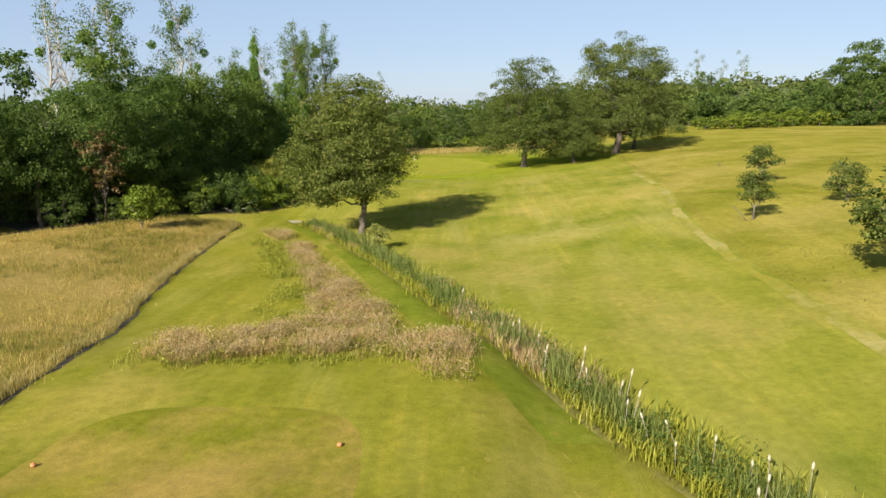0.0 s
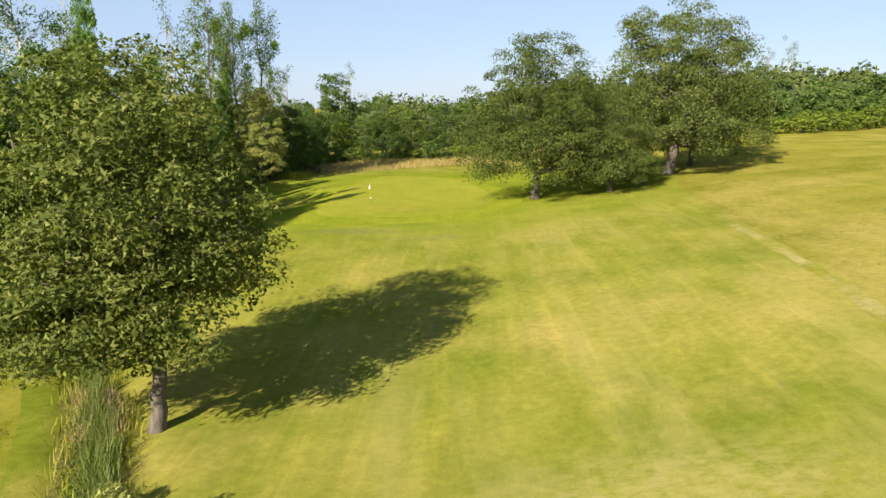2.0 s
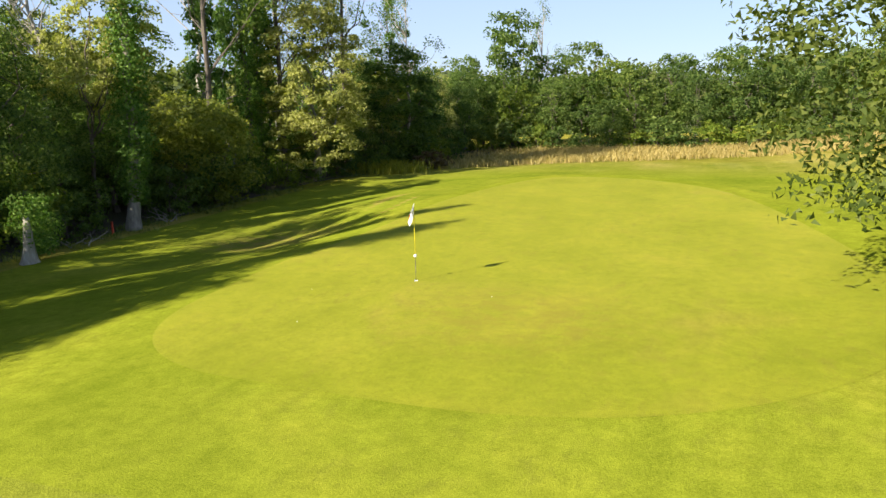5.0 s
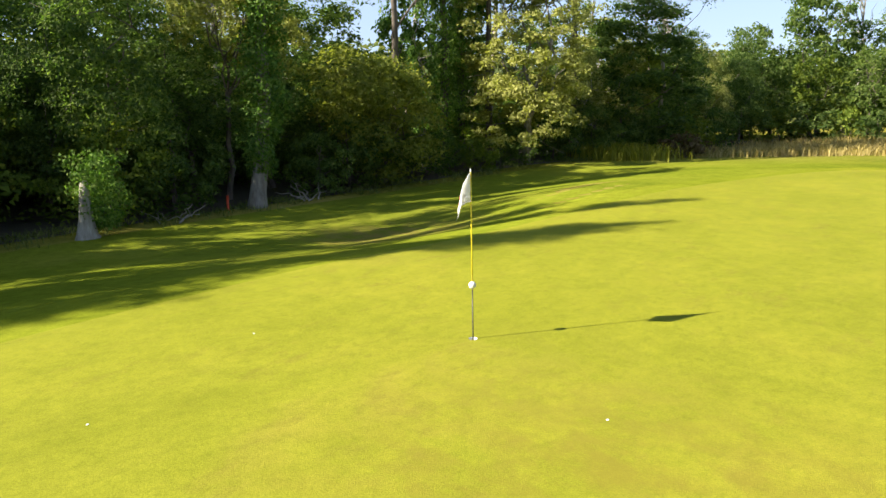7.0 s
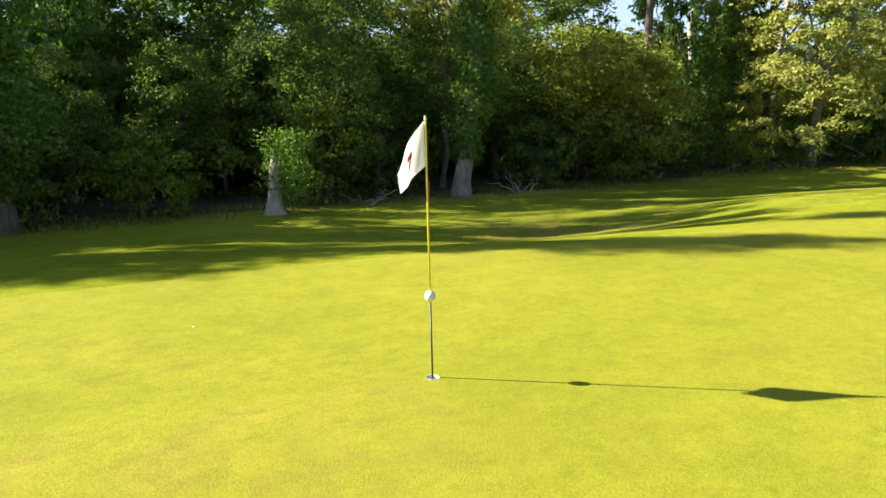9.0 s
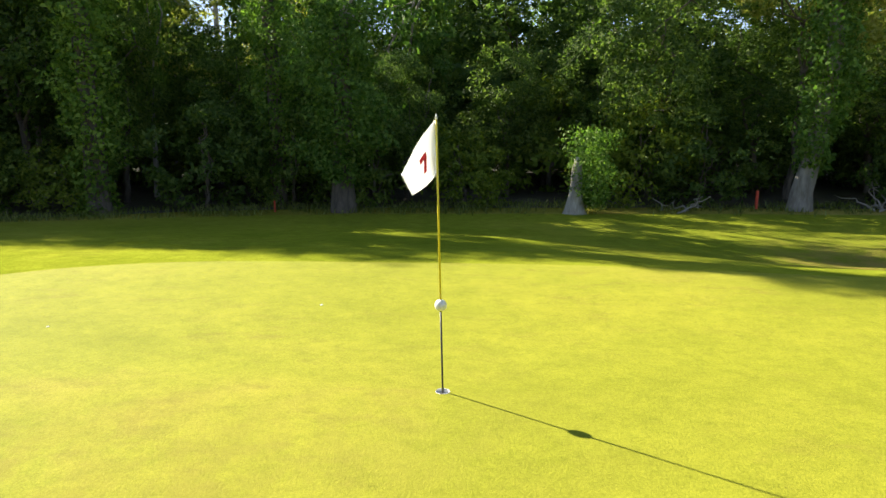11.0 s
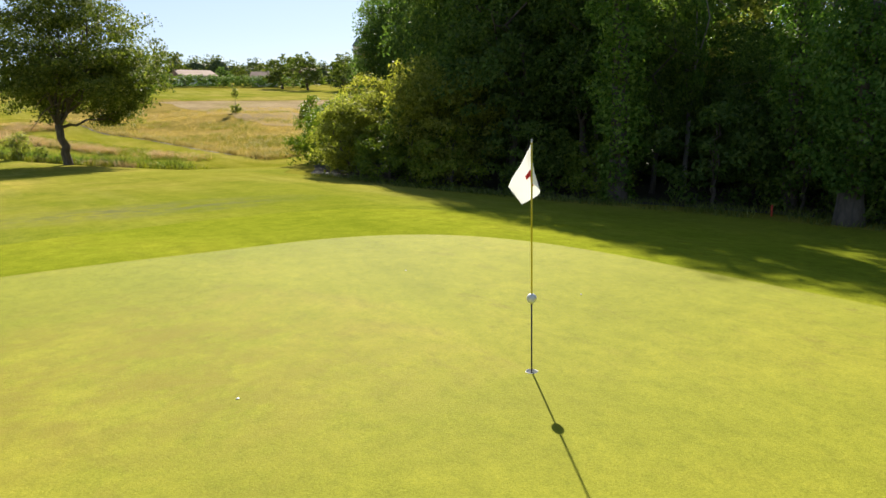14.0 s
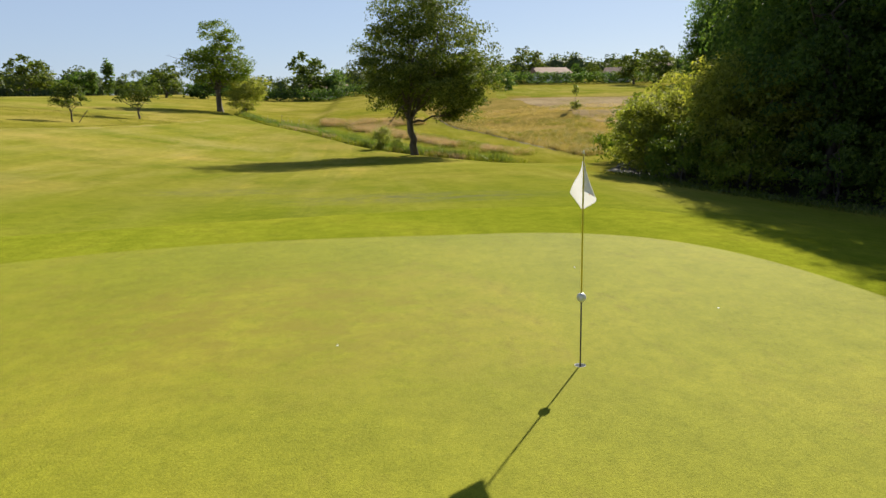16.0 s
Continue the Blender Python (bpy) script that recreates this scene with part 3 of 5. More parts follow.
near_kinds, middle_kinds, far_kinds = wood_set(2), wood_set(1), wood_set(0)
BUSH = "bushes along the wood"
bush_kinds = [
    make_tree("bush", 41, 3, [(0, 0, 1.3, 1.7, 1.7, 1.5), (0.7, 0.2, 1.9, 1.1, 1.1, 1.1)], 72, 52, 0.42, 0.098, L_WOOD, M_BARK, 0.06, 0.7, 3, 0.66, label="dark bramble and hawthorn bush", group=BUSH, category="bush"),
    make_tree("bush", 42, 3, [(0, 0, 1.2, 1.8, 1.6, 1.4), (-0.6, 0.2, 1.8, 1.1, 1.1, 1.1)], 72, 52, 0.42, 0.098, L_BRIGHT, M_BARK, 0.06, 0.7, 3, 0.66, label="olive green broom bush", group=BUSH, category="bush"),
]
coarse_bushes = [
    make_tree("bush", 43, 3, [(0, 0, 1.3, 1.7, 1.7, 1.5), (0.7, 0.2, 1.9, 1.1, 1.1, 1.1)], 46, 26, 0.5, 0.18, L_WOOD, M_BARK, 0.06, 0.7, 3, 0.66, label="dark hawthorn bush in the undergrowth", group=BUSH, category="bush"),
    make_tree("bush", 44, 3, [(0, 0, 1.2, 1.8, 1.6, 1.4), (-0.6, 0.2, 1.8, 1.1, 1.1, 1.1)], 46, 26, 0.5, 0.18, L_BRIGHT, M_BARK, 0.06, 0.7, 3, 0.66, label="olive green bush beside the wood", group=BUSH, category="bush"),
]
wrng = np.random.default_rng(5)
first = {}


def plant(kind_list, weights, x, y, s, sz=None):
    k = int(wrng.choice(len(kind_list), p=weights))
    ob = kind_list[k]
    turn = float(wrng.uniform(0, 360))
    if ob.name not in first:
        first[ob.name] = 1
        return put(ob, x, y, turn, s, sz, 0.1)
    return again(ob, x, y, turn, s, sz, 0.1)


for k in range(34):                                     # bushes right at the edge
    y = -46 + k * 2.75 + wrng.uniform(-0.6, 0.6)
    if -29.5 < y < -22 or abs(y - 8.5) < 1.6 or abs(y - 1.8) < 1.5:
        continue
    plant(bush_kinds, (0.72, 0.28), wood_edge(y) - 0.9 - wrng.uniform(0, 0.9), y, wrng.uniform(0.7, 1.15))


def wood_tall(y):
    """How tall the wood stands along its edge."""
    return 1.24 + 0.10 * ss(-36, -30, y) - 0.78 * ss(-17, -11, y) + 0.22 * ss(-2, 5, y) + 0.18 * ss(30, 36, y) - 0.1 * ss(30, 45, y)


for row, (back, step, tall) in enumerate([(2.9, 3.2, 0.88), (6.4, 4.2, 1.0), (12.0, 6.0, 1.0), (20.0, 7.0, 0.8)]):
    y = -64.0
    while y < 66:
        x = wood_edge(y) - back - wrng.uniform(0, 1.8)
        if -33 < y < -20:
            x -= 9.5 * ss(-42, -34, y) * ss(-16, -21, y)
        if -38 < y < -29:
            x = min(x, -20.5)
        if y > 56:
            x -= 2
        s = tall * wrng.uniform(0.86, 1.12) * (wood_tall(y) if row < 2 or y > 4 else (1.14 if y > -30 else 1.3))
        gap = 2 < y < 32 and row in (1, 2)
        bright = 0.24 if y > 8 else 0.12
        if row == 0 and 5.5 < y < 32:
            y += step
            continue
        if not (gap and wrng.random() < 0.9):
            plant(near_kinds if row == 0 else (middle_kinds if row < 3 and -40 < y < 30 else far_kinds), ((0.42 - bright, 0.40 - 0.8 * bright, bright, 0.18 + 0.8 * bright) if y > 8 else (0.51, 0.45, 0.04, 0.0)), x, y, s * 0.95, s * wrng.uniform(0.92, 1.1) * (0.75 if gap else 1))
        y += step * wrng.uniform(0.7, 1.3) * (1.25 if y > 3 and row == 0 else 1)
for x, y, s in ((-25.5, 1.0, 1.2), (-27.5, 4.5, 1.25), (-30, 9.0, 1.3), (-28.5, -2.5, 1.2), (-32, 13, 1.25), (-33.5, 5.0, 1.35), (-35, 18, 1.3), (-37, 10, 1.4), (-34, -3, 1.3), (-38, 25, 1.3), (-28.5, 14.5, 1.25), (-27.5, 19.5, 1.2), (-26.5, -7.5, 1.2), (-31.5, -12.0, 1.3), (-25.0, -13.6, 1.1)):      # tall trees deep in the wood
    plant(middle_kinds, (0.38, 0.36, 0.12, 0.14), x, y, s * 0.95, s * 0.8)
for x, y, s in ((-18.6, -27.6, 1.15), (-16.8, -23.8, 1.1), (-16.2, -20.2, 1.05), (-20.5, -31.0, 1.15)):      # tall trees at the corner of the wood
    plant(near_kinds, (0.5, 0.5, 0.0, 0.0), x, y, s, s * 1.14)
for x, y, s in ((-12.4, -30.6, 0.9), (-13.6, -33.0, 1.0), (-11.4, -27.8, 0.8), (-14.6, -30.8, 1.2), (-16.2, -34.2, 1.2), (-12.8, -23.4, 1.1)):
    plant(bush_kinds, (0.8, 0.2), x, y, s, s * 1.1)
for k in range(36):                                     # undergrowth inside the wood
    y = -44 + k * 3.0
    plant(bush_kinds, (0.8, 0.2), wood_edge(y) - 4.5 - wrng.uniform(0, 3.5) - (4 if -32 < y < -22 else 0), y, wrng.uniform(1.1, 1.7), wrng.uniform(1.0, 1.6))
for k in range(26):
    y = -42 + k * 2.6
    plant(coarse_bushes, (0.9, 0.1), wood_edge(y) - 9.5 - wrng.uniform(0, 4.0) - (4 if -32 < y < -22 else 0), y, wrng.uniform(1.7, 2.3), wrng.uniform(1.5, 2.1))
for row, (back, step, tall) in enumerate([(0, 3.7, 0.85), (4, 4.3, 1.05), (9, 5.5, 1.15)]):       # across the far end
    x = -20.0
    while x < 76:
        y = 62 + back + 0.34 * max(0, x) + wrng.uniform(-1.4, 1.4)
        s = tall * wrng.uniform(0.7, 1.25)
        plant(far_kinds, (0.50, 0.46, 0.04, 0.0), x, y, s, s * wrng.uniform(0.85, 1.1))
        x += step * wrng.uniform(0.7, 1.35)

for k in range(34):
    x = -15 + 2.5 * k
    plant(coarse_bushes, (0.6, 0.4), x, 59.6 + 0.34 * max(0, x) + wrng.uniform(-0.8, 0.8), wrng.uniform(0.8, 1.6), wrng.uniform(0.5, 1.2))

# ---- flagstick ----
M_YELLOW = rough_mat("yellow_stick", (0.62, 0.50, 0.02), (0.72, 0.58, 0.03), 30.0, 0.0005, 0.4)
M_BLACK = rough_mat("black_stick", (0.015, 0.015, 0.015), (0.03, 0.03, 0.03), 30.0, 0.0005, 0.4)
M_WHITE = rough_mat("white_plastic", (0.74, 0.74, 0.74), (0.82, 0.82, 0.82), 60.0, 0.001, 0.35)
M_CUP = rough_mat("white_cup", (0.6, 0.6, 0.58), (0.78, 0.78, 0.76), 40.0, 0.001, 0.5)
M_FLAG, fnt, fbs = nodes_of("flag_cloth")
weave = noise_of(fnt, 420.0, 2.0)
fnt.links.new(ramp(fnt, weave, [(0.3, (0.80, 0.80, 0.82)), (0.7, (0.88, 0.88, 0.90))]), fbs.inputs["Base Color"])
fbs.inputs["Roughness"].default_value = 0.8
thin = fnt.nodes.new("ShaderNodeBsdfTranslucent")
thin.inputs[0].default_value = (0.9, 0.9, 0.92, 1)
both = fnt.nodes.new("ShaderNodeMixShader")
both.inputs[0].default_value = 0.5
fnt.links.new(fbs.outputs[0], both.inputs[1])
fnt.links.new(thin.outputs[0], both.inputs[2])
fnt.links.new(both.outputs[0], fnt.nodes["Material Output"].inputs[0])
M_RED = rough_mat("red_cloth", (0.62, 0.02, 0.04), (0.70, 0.03, 0.05), 60.0, 0.001, 0.7)


def lathe(name, profile, sides, material, parent, label=""):
    """A turned form from (radius, height) pairs."""
    verts = [(r * math.cos(2 * math.pi * k / sides), r * math.sin(2 * math.pi * k / sides), z) for r, z in profile for k in range(sides)]
    faces = [(i * sides + k, i * sides + (k + 1) % sides, (i + 1) * sides + (k + 1) % sides, (i + 1) * sides + k) for i in range(len(profile) - 1) for k in range(sides)]
    ob = mesh_ob(name, verts, faces, material, parent)
    return tagged(ob, label)


G0 = terrain(0, 0) + 0.03
flagstick = new("flagstick")
flagstick.location = (0, 0, G0)
lathe("lower_stick", [(0.0, -0.1), (0.0095, -0.1), (0.0095, 0.02), (0.0075, 0.03), (0.0075, 0.65), (0.0, 0.65)], 12, M_BLACK, flagstick, "black lower stick")
lathe("upper_stick", [(0.0, 0.64), (0.008, 0.64), (0.008, 2.06), (0.0, 2.06)], 12, M_YELLOW, flagstick, "yellow upper stick")
lathe("finial", [(0.0, 2.055), (0.009, 2.055), (0.010, 2.07), (0.006, 2.078), (0.007, 2.088), (0.0, 2.094)], 12, M_WHITE, flagstick)
ball_prof = [(0.046 * math.sin(math.pi * i / 14), 0.684 - 0.046 * math.cos(math.pi * i / 14)) for i in range(15)]
lathe("marker_ball", ball_prof, 24, M_WHITE, flagstick, "white pierced plastic ball")
FREE_TOP, FREE_LOW, BELLY = Vector((0.045, -0.26, -0.385)), Vector((-0.04, -0.195, -0.55)), Vector((-0.97, 0.20, -0.1))


def cloth(u, v):
    """The drooping flag: u from the stick outwards, v downwards; its free side hangs low and the cloth bellies out."""
    p = Vector((0.0, -0.009, 2.055 - 0.345 * v)).lerp(Vector((0, 0, 2.055)) + FREE_TOP.lerp(FREE_LOW, v), u)
    p += BELLY * (0.13 * math.sin(math.pi * min(1.0, max(0.0, u)) ** 0.8) * (0.25 + 0.75 * v))
    p += Vector((0.9, 0.3, 0)) * (0.02 * math.sin(9.0 * u + 1.5 * v) * u)
    p.z += 0.05 * math.sin(math.pi * min(1.0, max(0.0, u))) * (1 - v)
    return p


def cloth_piece(name, us, vs, lift, material, parent, thick):
    verts, faces = [], []
    nu, nv = len(us), len(vs)
    for side in (lift + thick, lift):
        for u in us:
            for v in vs:
                p = cloth(u, v)
                n = (cloth(u + 0.01, v) - p).cross(cloth(u, v + 0.01) - p).normalized()
                verts.append(tuple(p + n * side))
    q = nu * nv
    for i in range(nu - 1):
        for j in range(nv - 1):
            a = i * nv + j
            faces.append((a, a + 1, a + nv + 1, a + nv))
            faces.append((q + a, q + a + nv, q + a + nv + 1, q + a + 1))
    for i in range(nu - 1):
        for j in (0, nv - 1):
            a = i * nv + j
            faces.append((a, a + nv, q + a + nv, q + a))
    for j in range(nv - 1):
        for i in (0, nu - 1):
            a = i * nv + j
            faces.append((a, q + a, q + a + 1, a + 1))
    return mesh_ob(name, verts, faces, material, parent)


flag = cloth_piece("flag", [i / 20 for i in range(21)], [i / 14 for i in range(15)], 0, M_FLAG, flagstick, 0.0015)
tagged(flag, "drooping white cloth flag")
for lift in (0.0025, -0.0030):
    cloth_piece("numeral_bar", [0.42 + 0.04 * i for i in range(6)], [0.34, 0.39, 0.45], lift, M_RED, flag, 0.001)
    stem = cloth_piece("numeral_stem", [0.0, 0.25, 0.5, 0.75, 1.0], [0.0, 1.0], lift, M_RED, flag, 0.001)
    k = 0
    for s in (lift + 0.001, lift):
        for i in range(5):
            for j in range(2):
                f = i / 4
                u, v = 0.42 + 0.10 * f + 0.085 * j, 0.44 + 0.27 * f
                p = cloth(u, v)
                n = (cloth(u + 0.01, v) - p).cross(cloth(u, v + 0.01) - p).normalized()
                stem.data.vertices[k].co = p + n * s
                k += 1
flagstick.rotation_euler = (radians(1.1), 0, 0)
tagged(flagstick, "golf flagstick, yellow over black, in the hole", "flagstick")
cup = new("hole_cup")
cup.location = (0, 0, G0)
lathe("cup_wall", [(0.052, -0.15), (0.0535, -0.004), (0.056, 0.002), (0.058, -0.004), (0.058, -0.15)], 32, M_CUP, cup)
lathe("cup_floor", [(0.0, -0.14), (0.053, -0.14)], 32, M_BLACK, cup)
tagged(cup, "white plastic hole cup sunk in the green", "hole")

# ---- tall plants of the wood edge: ivy trunks, stump, poplars, dead trees ----
def ivy_trunk(name, seed, path, radii, ivy, n, leaf, bark, label, sprout=(), off=(0.0, 0.0)):
    """A bare foot with a sleeve of ivy higher up. ivy: (from, to, radius) along the stem's height."""
    rng = np.random.default_rng(seed)
    root = new(name)
    part("trunk", stems("trunk", [tube(path, radii, 12)], bark), root)
    zs = [p[2] for p in path]
    f = rng.random(n)
    z = ivy[0] + (ivy[1] - ivy[0]) * f
    a = rng.uniform(0, 2 * math.pi, n)
    rr = ivy[2] * (0.35 + 0.75 * rng.random(n)) * (0.80 + 0.20 * np.sin(z * 2.1 + seed + 2 * np.sin(a)) + 0.22 * np.sin(z * 5.3 + 2 * a + seed)) * np.minimum(1, 0.5 + 2.5 * f)
    pts = np.stack([np.interp(z, zs, [p[0] for p in path]) + off[0] + rr * np.cos(a), np.interp(z, zs, [p[1] for p in path]) + off[1] + rr * np.sin(a), z + rng.normal(size=n) * 0.1], 1)
    out = np.stack([np.cos(a), np.sin(a), 0 * a + 0.2], 1)
    part("ivy", leaves(rng, pts, leaf, L_IVY, "ivy", 1.1, out, 0.6), root, "glossy green ivy")
    for e in sprout:
        part("branch", stems("branch", [tube(bent(rng, path[-1], e, 5, 0.1), taper(radii[-1] * 0.5, 0.015), 5)], M_DEAD), root)
    return tagged(root, label, "tree", "ivy-clad trunks")


leaning = ivy_trunk("ivy_tree", 61, [(0, 0, -0.2), (0.02, 0.05, 0.6), (0.0, 0.35, 2.0), (0.0, 0.6, 4.0), (-0.1, 0.7, 7.0), (0.0, 0.8, 10.5)], [0.42, 0.31, 0.26, 0.24, 0.2, 0.1], (1.2, 10.5, 0.95), 11000, 0.115, M_BARKGREY, "leaning pale trunk wrapped in ivy above a bare foot", [(0.8, 1.5, 11.5), (-1.0, 0.2, 11.8)])
put(leaning, -17.67, 8.5, 0, 1.0)
stump = ivy_trunk("ivy_stump", 62, [(0, 0, -0.15), (0.0, 0.0, 0.15), (0.03, 0.02, 0.6), (0.05, 0.04, 1.25), (0.05, 0.05, 1.7)], [0.44, 0.29, 0.20, 0.15, 0.10], (0.3, 2.45, 0.88), 3400, 0.085, M_PALEBARK, "pale broken stump with a cap of ivy on one side", (), (-0.1, 0.48))
put(stump, -16.2, 1.74, 0, 1.0)
ivy_column = ivy_trunk("ivy_tree", 63, [(0, 0, -0.2), (0, 0, 0.8), (0.05, 0.1, 2.4), (0.1, 0.0, 5.0), (0.0, 0.1, 5.8)], [0.44, 0.34, 0.30, 0.27, 0.2], (1.0, 6.2, 1.5), 12000, 0.11, M_BARK, "broken trunk under a heavy ivy mantle, bare branches on top", [(0.6, 0.8, 6.9), (0.2, 1.0, 5.4), (-0.3, 0.9, 7.2)])
put(ivy_column, -15.9, -5.2, 0, 1.0)
ivy_pillar = ivy_trunk("ivy_tree", 64, [(0, 0, -0.2), (0.1, 0.1, 3.0), (0.2, 0.0, 7.0), (0.1, 0.2, 11.0), (0.0, 0.3, 14.0)], [0.34, 0.27, 0.22, 0.16, 0.06], (0.1, 14.2, 1.0), 13500, 0.12, M_BARK, "tall trunk wrapped in ivy from foot to top")
put(ivy_pillar, -14.6, -12.4, 0, 1.1, 1.0)
for x, y, s, sz in ((-17.2, -7.75, 0.9, 0.92), (-17.2, -19.5, 0.9, 0.8), (-20.6, 22.3, 0.9, 0.86), (-21.0, 24.2, 0.85, 0.95)):
    again(ivy_pillar, x, y, float(wrng.uniform(0, 360)), s, sz)

narrow = make_tree("narrow_tree", 65, 13, [(0, 0, 6.4, 1.25, 1.25, 5.6), (0.1, 0.2, 10.8, 0.75, 0.75, 2.6)], 130, 60, 0.5, 0.16, L_IVY, M_BARKGREY, 0.2, 2.0, 3, 0.6, (0.1, 0.1), 1, "narrow ivy-grown tree standing out of the wood", "ivy-clad trunks")
put(narrow, -18.2, -20.6, 0, 0.95, 0.92)
for x, y, s, sz in ((-17.5, -16.4, 0.52, 1.36), (-18.6, -12.8, 0.5, 1.38), (-20.6, -9.6, 0.9, 1.1), (-22.5, -4.0, 0.9, 1.15), (-21.6, 25.5, 0.8, 1.15)):
    again(narrow, x, y, float(wrng.uniform(0, 360)), s, sz)

POPLAR = "tall thin poplars over the wood"


def poplar(seed, height, bare, mistletoe, label, low=0.42, bark=M_PALEBARK):
    """A tall thin tree with bare stems, small leaf masses apart from one another, and balls of mistletoe."""
    rng = np.random.default_rng(seed)
    root = new("poplar")
    path = bent(rng, (0, 0, -0.2), (rng.normal() * 0.5, rng.normal() * 0.5, height), 9, 0.02)
    part("trunk", stems("trunk", [tube(path, taper(0.24, 0.03, 9), 8)], bark), root)
    ends = []
    for k in range(26):
        f = rng.uniform(low, 0.97)
        p = path[int(f * 9)].lerp(path[min(9, int(f * 9) + 1)], (f * 9) % 1)
        a = rng.uniform(0, 6.3)
        l = (1 - f) * height * 0.30 + rng.uniform(0.6, 2.0)
        e = p + Vector((math.cos(a) * l * 0.72, math.sin(a) * l * 0.72, l * 0.85))
        part("branch", stems("branch", [tube(bent(rng, p, e, 4, 0.10), taper(0.06, 0.012, 4), 5)], bark), root)
        ends += [e, p.lerp(e, 0.82), p.lerp(e, 0.55)]
    cen = np.array([e for e in ends if rng.random() > bare])
    pts = (cen[:, None] + rng.normal(size=(len(cen), 78, 3)) * np.array([0.40, 0.40, 0.38])).reshape(-1, 3)
    part("crown", leaves(rng, pts, 0.16, L_WOOD, "crown", 1.3), root)
    for k in range(mistletoe):
        e = np.array(ends[int(rng.integers(len(ends)))])
        q = e + unit(rng.normal(size=(260, 3))) * 0.55 * rng.random((260, 1)) ** 0.4
        part("mistletoe", leaves(rng, q, 0.15, L_IVY, "mistletoe", 1.6), root, "round dark ball of mistletoe")
    return tagged(root, label, "tree", POPLAR)


pop_a = poplar(71, 22, 0.10, 2, "tall poplar with loose leaf masses and mistletoe", 0.3, M_BARK)
pop_b = poplar(72, 20.5, 0.42, 3, "half-bare poplar with balls of mistletoe")
pop_c = poplar(73, 19, 0.86, 1, "nearly bare poplar with pale stems")
put(pop_a, -21.2, 19.3, 0, 1.02)
put(pop_b, -33.5, 3.0, 0, 1.2)
put(pop_c, -39.5, -20.0, 0, 1.15)
for x, y, k, s in ((-18.6, 31.8, pop_a, 1.04), (-20.2, 25.5, pop_a, 0.98), (-22.5, 28.5, pop_b, 0.95), (-22.8, -9.8, pop_a, 0.74), (-34.6, -15.0, pop_b, 1.12), (-27.2, 13.0, pop_c, 0.86), (-17.4, 41.0, pop_c, 0.78),
                   (-40.0, -8.0, pop_c, 1.2), (-30.0, 30.0, pop_c, 1.15), (-40.0, 22.0, pop_c, 1.2), (-24.8, 43.6, pop_c, 0.75), (-21.0, 46.0, pop_b, 0.8), (-30.5, -20.5, pop_c, 0.8), (-46.0, -6.0, pop_c, 1.25),
                   (-14.0, 78.0, pop_c, 0.9), (74.0, 112.0, pop_c, 1.0), (80.0, 108.0, pop_c, 0.85), (88.0, 116.0, pop_c, 1.0), (-48, -34, pop_c, 1.2)):
    again(k, x, y, float(wrng.uniform(0, 360)), s)


# ---- single plants in the open ----
young = make_tree("young_oak", 81, 4.6, [(0, 0, 1.9, 1.35, 1.35, 0.75), (0.1, 0, 2.7, 0.8, 0.8, 0.6)], 46, 60, 0.42, 0.11, L_OAK, M_BARK, 0.07, 1.1, 5, 0.3, (0.05, 0.0), 1, "young oak with a thin grey trunk in rough grass", "young trees on the slope")
put(young, 25.85, -55.3, 0, 1.0, 0.92)
again(young, 32.5, -40.2, 80, 1.05, 0.94, 0, "young oak standing alone in rough grass")
again(young, 33.2, -52.6, 150, 1.05, 1.05, 0.85, "bushy young oak branching from the ground")
red_tree = make_tree("young_tree", 82, 5.0, [(0, 0, 3.1, 1.9, 1.9, 1.5), (0.2, 0, 2.2, 1.6, 1.6, 1.0)], 60, 55, 0.5, 0.12, L_OAK, M_BARK, 0.08, 1.1, 6, 0.3, (0, 0), 1, "young tree with thin olive-green foliage", "young trees on the slope")
put(red_tree, 25.5, -71.5, 0, 1.3, 1.0)
stake = new("leaning_stake", stems("leaning_stake", [tube([(0.0, 0.0, -0.1), (-0.45, 0.15, 0.45), (-0.95, 0.3, 0.95)], [0.028, 0.028, 0.026], 7)], M_BARK))
stake.location = (25.5, -55.5, terrain(25.5, -55.5))
tagged(stake, "weathered wooden stake leaning beside a young tree", "stake")
dead_bush = new("dead_shrub")
drng = np.random.default_rng(9)
for k in range(9):
    a = drng.uniform(0, 6.3)
    part("branch", stems("branch", [tube(bent(drng, (0, 0, -0.05), (math.cos(a) * 0.8, math.sin(a) * 0.8, drng.uniform(0.8, 1.7)), 4, 0.15), taper(0.022, 0.006, 4), 5)], M_BARK), dead_bush)
put(tagged(dead_bush, "leafless grey shrub in the rough", "shrub"), 35.2, -22.0, 0, 0.55)
sapling = make_tree("sapling", 83, 2.6, [(0, 0, 1.4, 1.0, 1.0, 1.1)], 44, 46, 0.4, 0.12, L_BRIGHT, M_BARK, 0.05, 0.5, 4, 0.3, (0, 0), 0, "bushy green sapling at the edge of the dry field", "", "sapling")
put(sapling, -18.6, -46.6, 0, 1.3)
thin_sapling = make_tree("sapling", 84, 2.6, [(0, 0, 1.9, 0.32, 0.32, 0.7), (0, 0, 0.4, 0.5, 0.5, 0.4)], 40, 12, 0.2, 0.14, L_PALE, M_BARK, 0.03, 1.0, 2, 0.2, (0, 0), 0, "thin pale sapling in the dry field", "", "sapling")
put(thin_sapling, -23.2, -79.9, 0, 1.2, 1.25)
